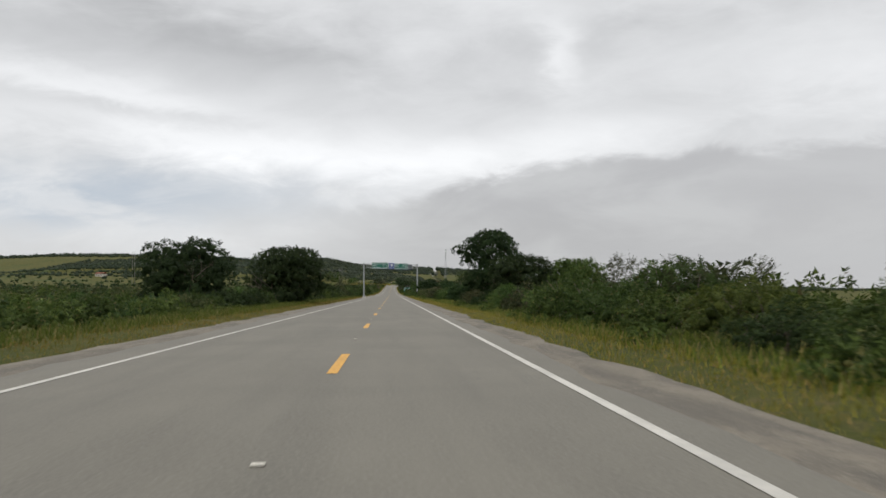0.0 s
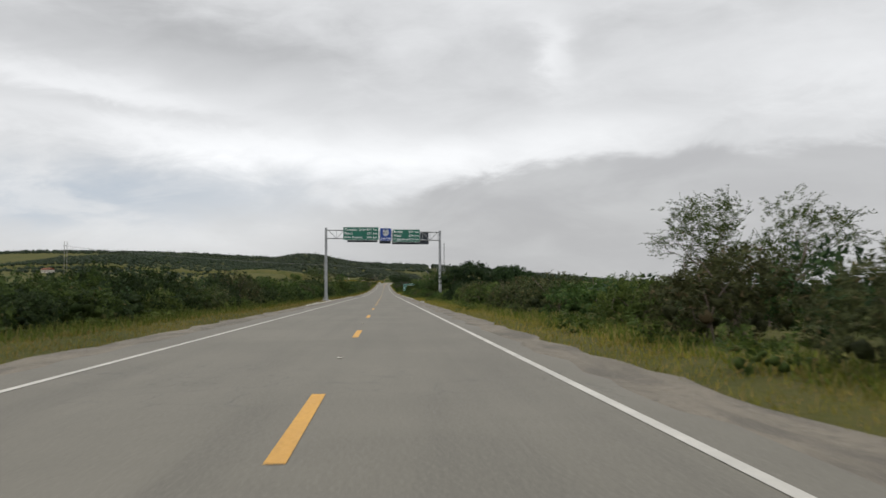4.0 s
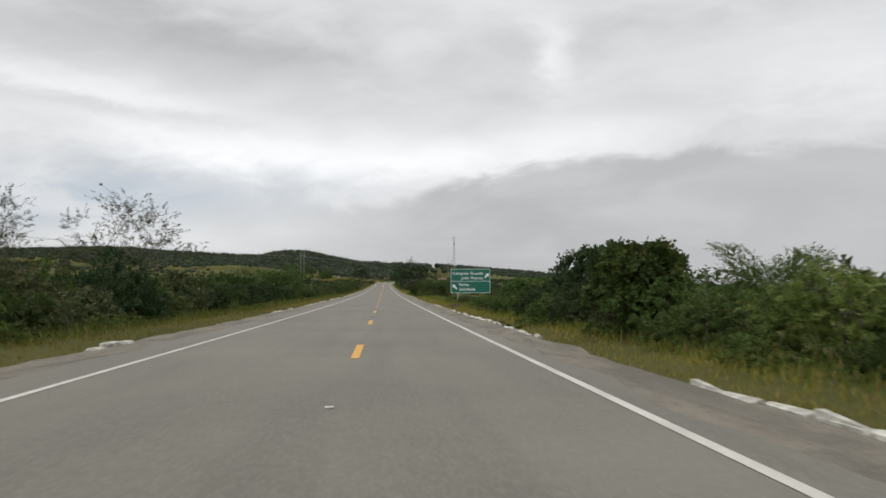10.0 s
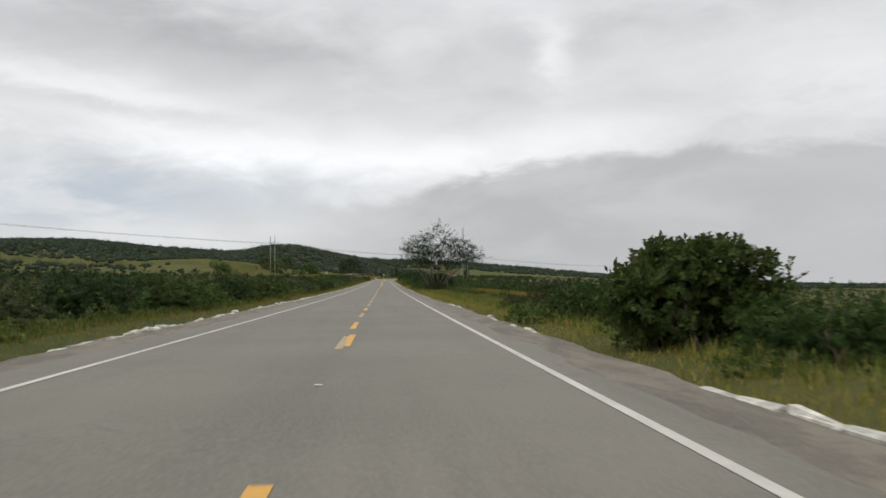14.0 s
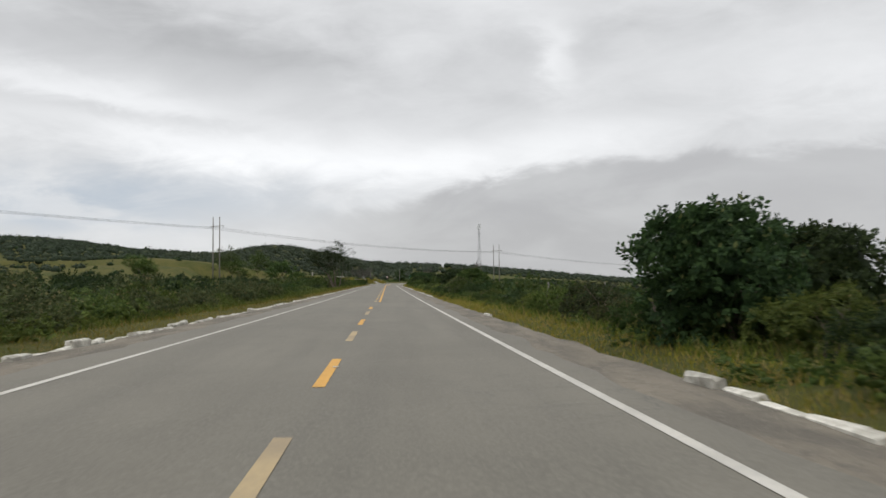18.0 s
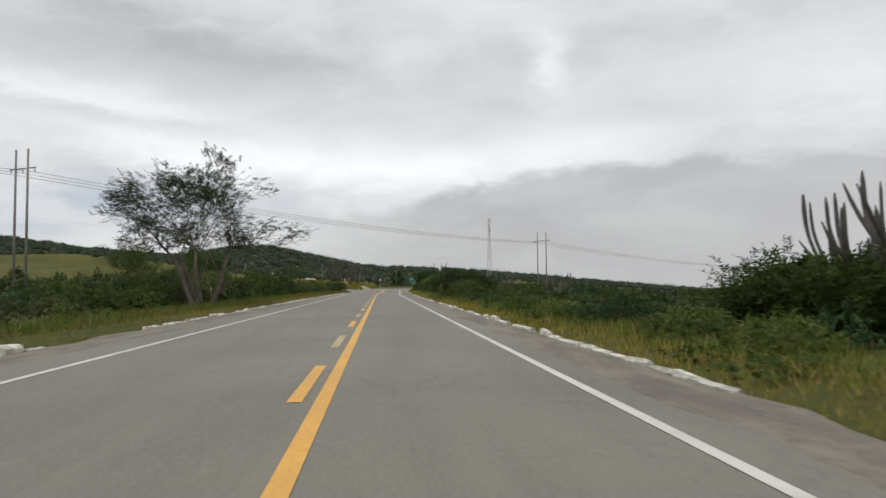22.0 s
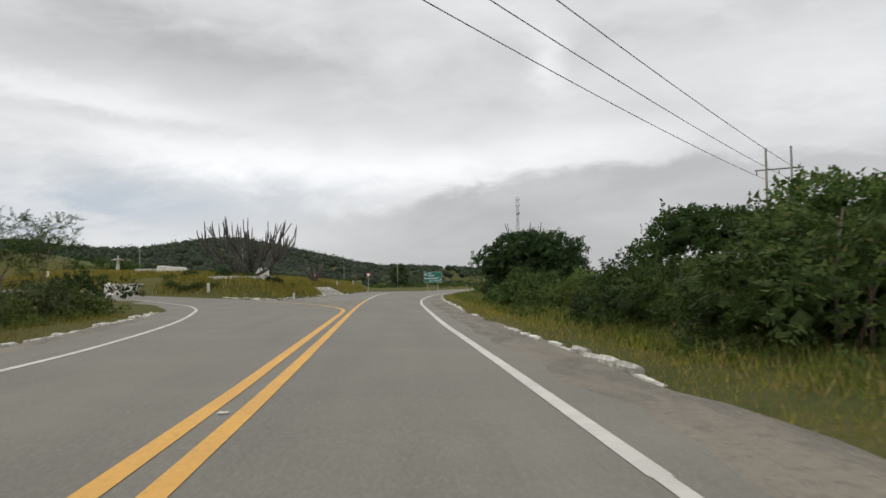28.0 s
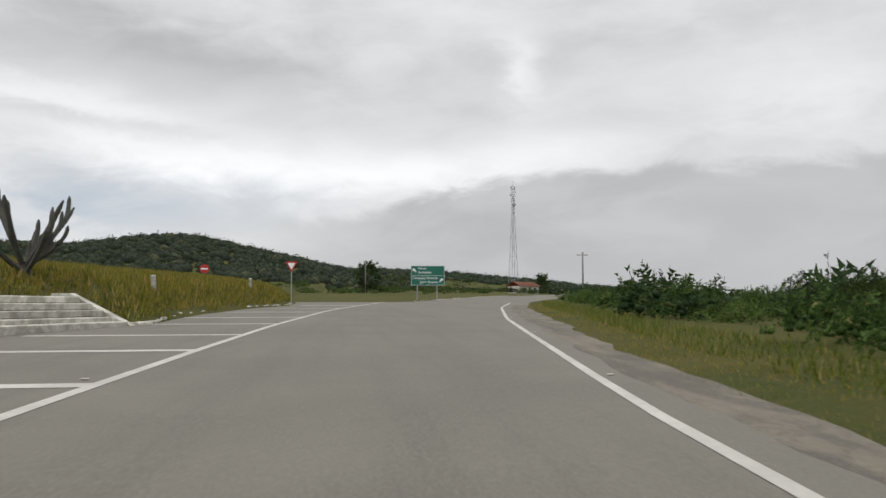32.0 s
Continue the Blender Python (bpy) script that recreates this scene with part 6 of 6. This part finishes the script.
tagged(stand(cf, 16.5, 790.0, 2.0), "dark column cactus above the bushes", "cactus", "candelabra cacti")
cg = candelabra("candelabra_cactus", 29, 3.4, 1.8, 4, 0.26, 0)
tagged(stand(cg, 16.4, 378.0, 0.3), "column cactus rising from field scrub", "cactus", "candelabra cacti")

for i, (x, y, s, k) in enumerate(((-12.8, 912.5, 0.5, 0), (-10.8, 912.8, 0.45, 3), (-9.2, 914.5, 0.4, 0), (-13.8, 915.5, 0.5, 1), (-8.8, 918.5, 0.42, 0), (-16.5, 914.5, 0.42, 3))):
    b = again(SHRUBS[k], x, y, i, s, s * 0.8)
    b.location.z = island_z(x, y) - 0.1
    tagged(b, "low dark hedge bush round the cactus", "shrub", "island hedge")
for i, (x, y, s, k) in enumerate(((-17.4, 910.6, 0.36, 3), (-16.0, 909.4, 0.34, 1), (-14.6, 908.9, 0.38, 3), (-18.3, 913.6, 0.4, 1), (-13.0, 908.2, 0.3, 2), (-7.6, 922.0, 0.3, 2), (-8.0, 934.5, 0.34, 2), (-26.5, 919.5, 0.42, 3), (-29.5, 922.5, 0.4, 1))):
    b = again(SHRUBS[k], x, y, i * 1.9, s, s * 0.75)
    b.location.z = island_z(x, y) - 0.08
    tagged(b, "low weedy green bush on the island slope", "shrub", "island weeds")
for i, (x, y, s, k) in enumerate(((15.5, 917.0, 1.05, 0), (18.0, 915.0, 1.2, 3), (13.5, 909.0, 0.9, 0), (16.5, 905.5, 1.1, 3), (21.0, 919.0, 1.2, 0), (19.0, 926.0, 1.0, 1), (24.0, 930.0, 0.9, 1), (14.6, 931.0, 0.6, 2), (17.0, 936.0, 0.7, 1), (20.0, 943.0, 0.75, 3), (22.5, 949.0, 0.7, 0), (22.0, 938.0, 0.8, 2), (26.0, 946.0, 0.9, 1), (27.0, 956.0, 0.8, 3), (31.0, 966.0, 0.9, 0), (34.0, 978.0, 0.9, 1))):
    tagged(again(SHRUBS[k], x, y, i * 1.7, s, s * 1.25), "dense dark-green bush along the bend", "shrub", "bushes along the bend")

# ---------------------------------------------------------------- power line, tower and far buildings


def h_pole(x, y, z0, top, gap, rz, label):
    s = empty("power_pole_pair", x, y, z0, rz)
    h = top - z0
    for sx in (-gap / 2, gap / 2):
        part("pole", rod(bmesh.new(), (sx, 0, -0.6), (sx, 0, h), 0.20, 0.13, 10), M_WOOD_POLE, s, smooth=True)
    part("crossarm", box(bmesh.new(), 0, 0.18, h - 2.5, gap + 2.6, 0.12, 0.16, 0.01), M_WOOD_POLE, s)
    for sx in (-gap / 2 - 1.1, 0, gap / 2 + 1.1):
        bm = bmesh.new()
        for i in range(4):
            rod(bm, (sx, 0.18, h - 2.66 - 0.11 * i), (sx, 0.18, h - 2.72 - 0.11 * i), 0.09, 0.06, 8)
        part("insulator", bm, M_GLASS, s)
    return tagged(s, label, "power pole", "power poles")


def arm_points(x, y, top, gap, rz):
    a = radians(rz)
    return [Vector((x + math.cos(a) * q, y + math.sin(a) * q, top - 3.1)) for q in (-gap / 2 - 1.1, 0, gap / 2 + 1.1)]


POLES = [(-190.0, 640.0, 32.0, 2.3, -30), (-46.6, 788.0, 24.8, 2.3, -30), (47.7, 923.8, 24.6, 2.75, -35), (186.0, 1072.0, 22.0, 2.4, -35)]
for x, y, top, gap, rz in POLES:
    h_pole(x, y, min(land(x, y), top - 9), top, gap, rz, "pair of weathered power poles joined by a crossarm")


def cable(a, b, sag, r=0.028):
    vs, fs = [], []
    pts = []
    for i in range(25):
        t = i / 24
        p = a.lerp(b, t)
        p.z -= sag * 4 * t * (1 - t)
        pts.append(p)
    tube(vs, fs, pts, [r] * 25, 5)
    return tagged(new("power_cable", mesh_of("power_cable", vs, fs, M_CABLE, True)), "thin grey power cable strung between pole pairs", "cable", "power cables")


for p, q in zip(POLES, POLES[1:]):
    for a, b in zip(arm_points(*p), arm_points(*q)):
        cable(a, b, 1.6)

for x, y, h in ((-59.0, 1051.0, 8.0), (36.0, 1032.0, 6.4), (254.0, 1072.0, 9.0), (8.4, 1150.0, 9.0), (-12.0, 1160.0, 7.0)):
    s = empty("utility_pole", x, y, land(x, y) if x > 12 or y > 1110 else island_z(x, y))
    part("pole", rod(bmesh.new(), (0, 0, -0.6), (0, 0, h), 0.15, 0.10, 8), M_WOOD_POLE, s, smooth=True)
    part("crossarm", box(bmesh.new(), 0, 0.12, h - 0.4, 1.6, 0.09, 0.1, 0.01), M_WOOD_POLE, s)
    tagged(s, "single weathered utility pole with a short crossarm", "utility pole", "utility poles")


def dead_tree(x, y, z, h):
    r = random.Random(3)
    vs, fs = [], []
    tube(vs, fs, [(0, 0, -0.3), (0.05, 0, h * 0.5), (0, 0.03, h)], [0.10, 0.07, 0.03], 7)
    root = new("dead_tree")
    child("trunk", mesh_of("trunk", vs, fs, M_WOOD_POLE, True), root)
    for i in range(18):
        z1 = h * (0.3 + 0.037 * i)
        a = i * 2.3
        L = r.uniform(0.5, 1.0)
        vs, fs = [], []
        tube(vs, fs, [(0, 0, z1), (math.cos(a) * L * 0.6, math.sin(a) * L * 0.6, z1 - 0.05), (math.cos(a) * L, math.sin(a) * L, z1 + 0.18)], [0.03, 0.022, 0.012], 5)
        child("limb", mesh_of("limb", vs, fs, M_WOOD_POLE, True), root)
    root.matrix_basis = pose(x, y, z)
    return tagged(root, "bare dead pole-like tree with short limbs", "tree")


dead_tree(-20.2, 969.0, island_z(-20.2, 969.0), 6.0)


def lattice_tower(x, y, z0, h):
    s = empty("lattice_tower", x, y, z0, 20)
    n = 12
    half = lambda z: 1.9 - 1.35 * min(z / (h * 0.75), 1)
    cor = [(-1, -1), (1, -1), (1, 1), (-1, 1)]
    lev = [h * i / n for i in range(n + 1)]
    for cx, cy in cor:
        bm = bmesh.new()
        for a, b in zip(lev, lev[1:]):
            rod(bm, (cx * half(a), cy * half(a), a), (cx * half(b), cy * half(b), b), 0.09, None, 5)
        part("leg", bm, M_STEEL, s)
    for i, (a, b) in enumerate(zip(lev, lev[1:])):
        bm = bmesh.new()
        for k in range(4):
            p, q = cor[k], cor[(k + 1) % 4]
            rod(bm, (p[0] * half(b), p[1] * half(b), b), (q[0] * half(b), q[1] * half(b), b), 0.05, None, 4)
            lo, hi = (p, q) if (i + k) % 2 else (q, p)
            rod(bm, (lo[0] * half(a), lo[1] * half(a), a), (hi[0] * half(b), hi[1] * half(b), b), 0.05, None, 4)
        part("bracing", bm, M_STEEL, s)
    for k in range(6):
        a = k * 1.047
        part("antenna_panel", box(bmesh.new(), math.cos(a) * 1.5, math.sin(a) * 1.5, h - 3.5, 0.45, 0.45, 2.6, 0.05), M_SIGN_WHITE, s)
    for k in range(3):
        a = k * 2.09
        part("antenna_panel", box(bmesh.new(), math.cos(a) * 1.2, math.sin(a) * 1.2, h - 0.6, 0.3, 0.3, 1.8, 0.04), M_SIGN_WHITE, s)
    bm = bmesh.new()
    bmesh.ops.create_cone(bm, cap_ends=True, segments=20, radius1=0.95, radius2=0.75, depth=0.5, matrix=Matrix.Translation((0, -1.1, h - 9.5)) @ Matrix.Rotation(radians(90), 4, "X"))
    part("dish", bm, M_STEEL, s, "grey microwave dish")
    part("spike", rod(bmesh.new(), (0, 0, h), (0, 0, h + 3.2), 0.05, None, 6), M_STEEL, s)
    part("footing", box(bmesh.new(), 0, 0, -1.0, 5.2, 5.2, 2.2, 0.1), M_CONCRETE, s)
    return tagged(s, "tall grey steel lattice telecom tower with antennas", "tower")


lattice_tower(84.9, 1336.6, min(land(84.9, 1336.6), 21.0), 68.5 - min(land(84.9, 1336.6), 21.0))


def house(x, y, w, d, h, rz, roof, label):
    z = land(x, y)
    s = empty("house", x, y, z, rz)
    part("wall", box(bmesh.new(), 0, 0, h / 2 - 0.4, w, d, h + 0.8), M_WALL, s)
    bm = bmesh.new()
    e, t = 0.45, 0.12
    rise = d * 0.24
    vs = [bm.verts.new(v) for v in ((-w / 2 - e, -d / 2 - e, h), (w / 2 + e, -d / 2 - e, h), (w / 2 + e, 0, h + rise), (-w / 2 - e, 0, h + rise), (-w / 2 - e, d / 2 + e, h), (w / 2 + e, d / 2 + e, h))]
    bm.faces.new((vs[0], vs[1], vs[2], vs[3]))
    bm.faces.new((vs[3], vs[2], vs[5], vs[4]))
    bmesh.ops.solidify(bm, geom=bm.faces[:], thickness=-t)
    part("roof", bm, roof, s)
    for sx in (-w * 0.28, w * 0.28):
        wn = part("window", box(bmesh.new(), sx, -d / 2 - 0.02, h * 0.55, 1.1, 0.08, 1.0), M_GLASS, s)
        part("sill", box(bmesh.new(), sx, -d / 2 - 0.06, h * 0.55 - 0.54, 1.3, 0.16, 0.07), M_WALL, wn)
    part("door", box(bmesh.new(), 0, -d / 2 - 0.02, 1.0, 0.9, 0.08, 2.0), M_BARK, s)
    return tagged(s, label, "house", "far houses")


house(60.0, 1190.0, 8, 6, 2.4, 30, M_ROOF, "small house with a clay-tile roof beyond the bend")
house(262.0, 1150.0, 13, 9, 3.0, 10, M_WALL, "long pale low house far out in the fields")
house(-300.0, 900.0, 9, 7, 2.8, -20, M_ROOF, "small farmhouse far out in the fields")
house(400.0, 1500.0, 26, 8, 3.0, 12, M_WALL, "long pale farm shed far out in the fields")

# still water in the low field
bm = bmesh.new()
vs = []
for i in range(28):
    a = 6.283 * i / 28
    k = 1 + 0.25 * math.sin(3 * a) + 0.15 * math.sin(5 * a + 1)
    vs.append(bm.verts.new((215 + math.cos(a) * 92 * k, 696 + math.sin(a) * 56 * k, 0)))
f = bm.faces.new(vs)
bmesh.ops.triangulate(bm, faces=[f])
pond = part("pond", bm, M_WATER, None)
pond.location.z = -14.8
tagged(pond, "pale still pond in the low field", "water", kind="structure")

# leaning wooden fence posts at the edge of the scrub
bm = rod(bmesh.new(), (0, 0, -0.3), (0, 0, 1.25), 0.07, 0.055, 7)
fp = part("fence_post", bm, M_WOOD_POLE, None)
spots = [(9.6, 556), (8.9, 548), (9.9, 592), (9.7, 604), (9.4, 768), (9.6, 775), (-13.5, 560), (-13.8, 575), (-13.2, 742), (-13.6, 752)]
for i, (x, y) in enumerate(spots):
    o = fp if i == 0 else copy_thing(fp, Matrix.Identity(4))
    o.matrix_basis = pose(x, y, land(x, y), random.Random(i).gauss(0, 4), random.Random(i + 5).gauss(0, 5), 30 * i)
    tagged(o, "weathered wooden fence post at the scrub's edge", "fence post", "fence posts")

# dead brush heap on the verge
vs, fs = [], []
r = random.Random(77)
for i in range(60):
    a = r.uniform(0, 6.283)
    c = Vector((r.gauss(0, 0.5), r.gauss(0, 1.1), r.uniform(0.0, 0.3)))
    d = Vector((math.cos(a), math.sin(a), r.uniform(-0.1, 0.35))) * r.uniform(0.3, 0.8)
    tube(vs, fs, [c - d, c + Vector((0, 0, 0.05)), c + d], [0.02, 0.014, 0.006], 4)
heap = tagged(new("brush_heap", mesh_of("brush_heap", vs, fs, M_BARK)), "heap of dead cut branches on the verge", "brush heap")
heap.matrix_basis = pose(4.7, 361.5, land(4.7, 361.5) + 0.02) @ Matrix.Diagonal((0.45, 0.45, 0.5, 1))

# bushes that half hide the house beyond the bend
for i, (x, y) in enumerate(((54.5, 1181.0), (58.0, 1182.0), (61.5, 1183.5), (65.0, 1186.0))):
    tagged(again(SHRUBS[(0, 3, 1, 0)[i]], x, y, i * 1.3, 0.9, 0.85), "green bush in front of the far house", "shrub", "bushes by the house")
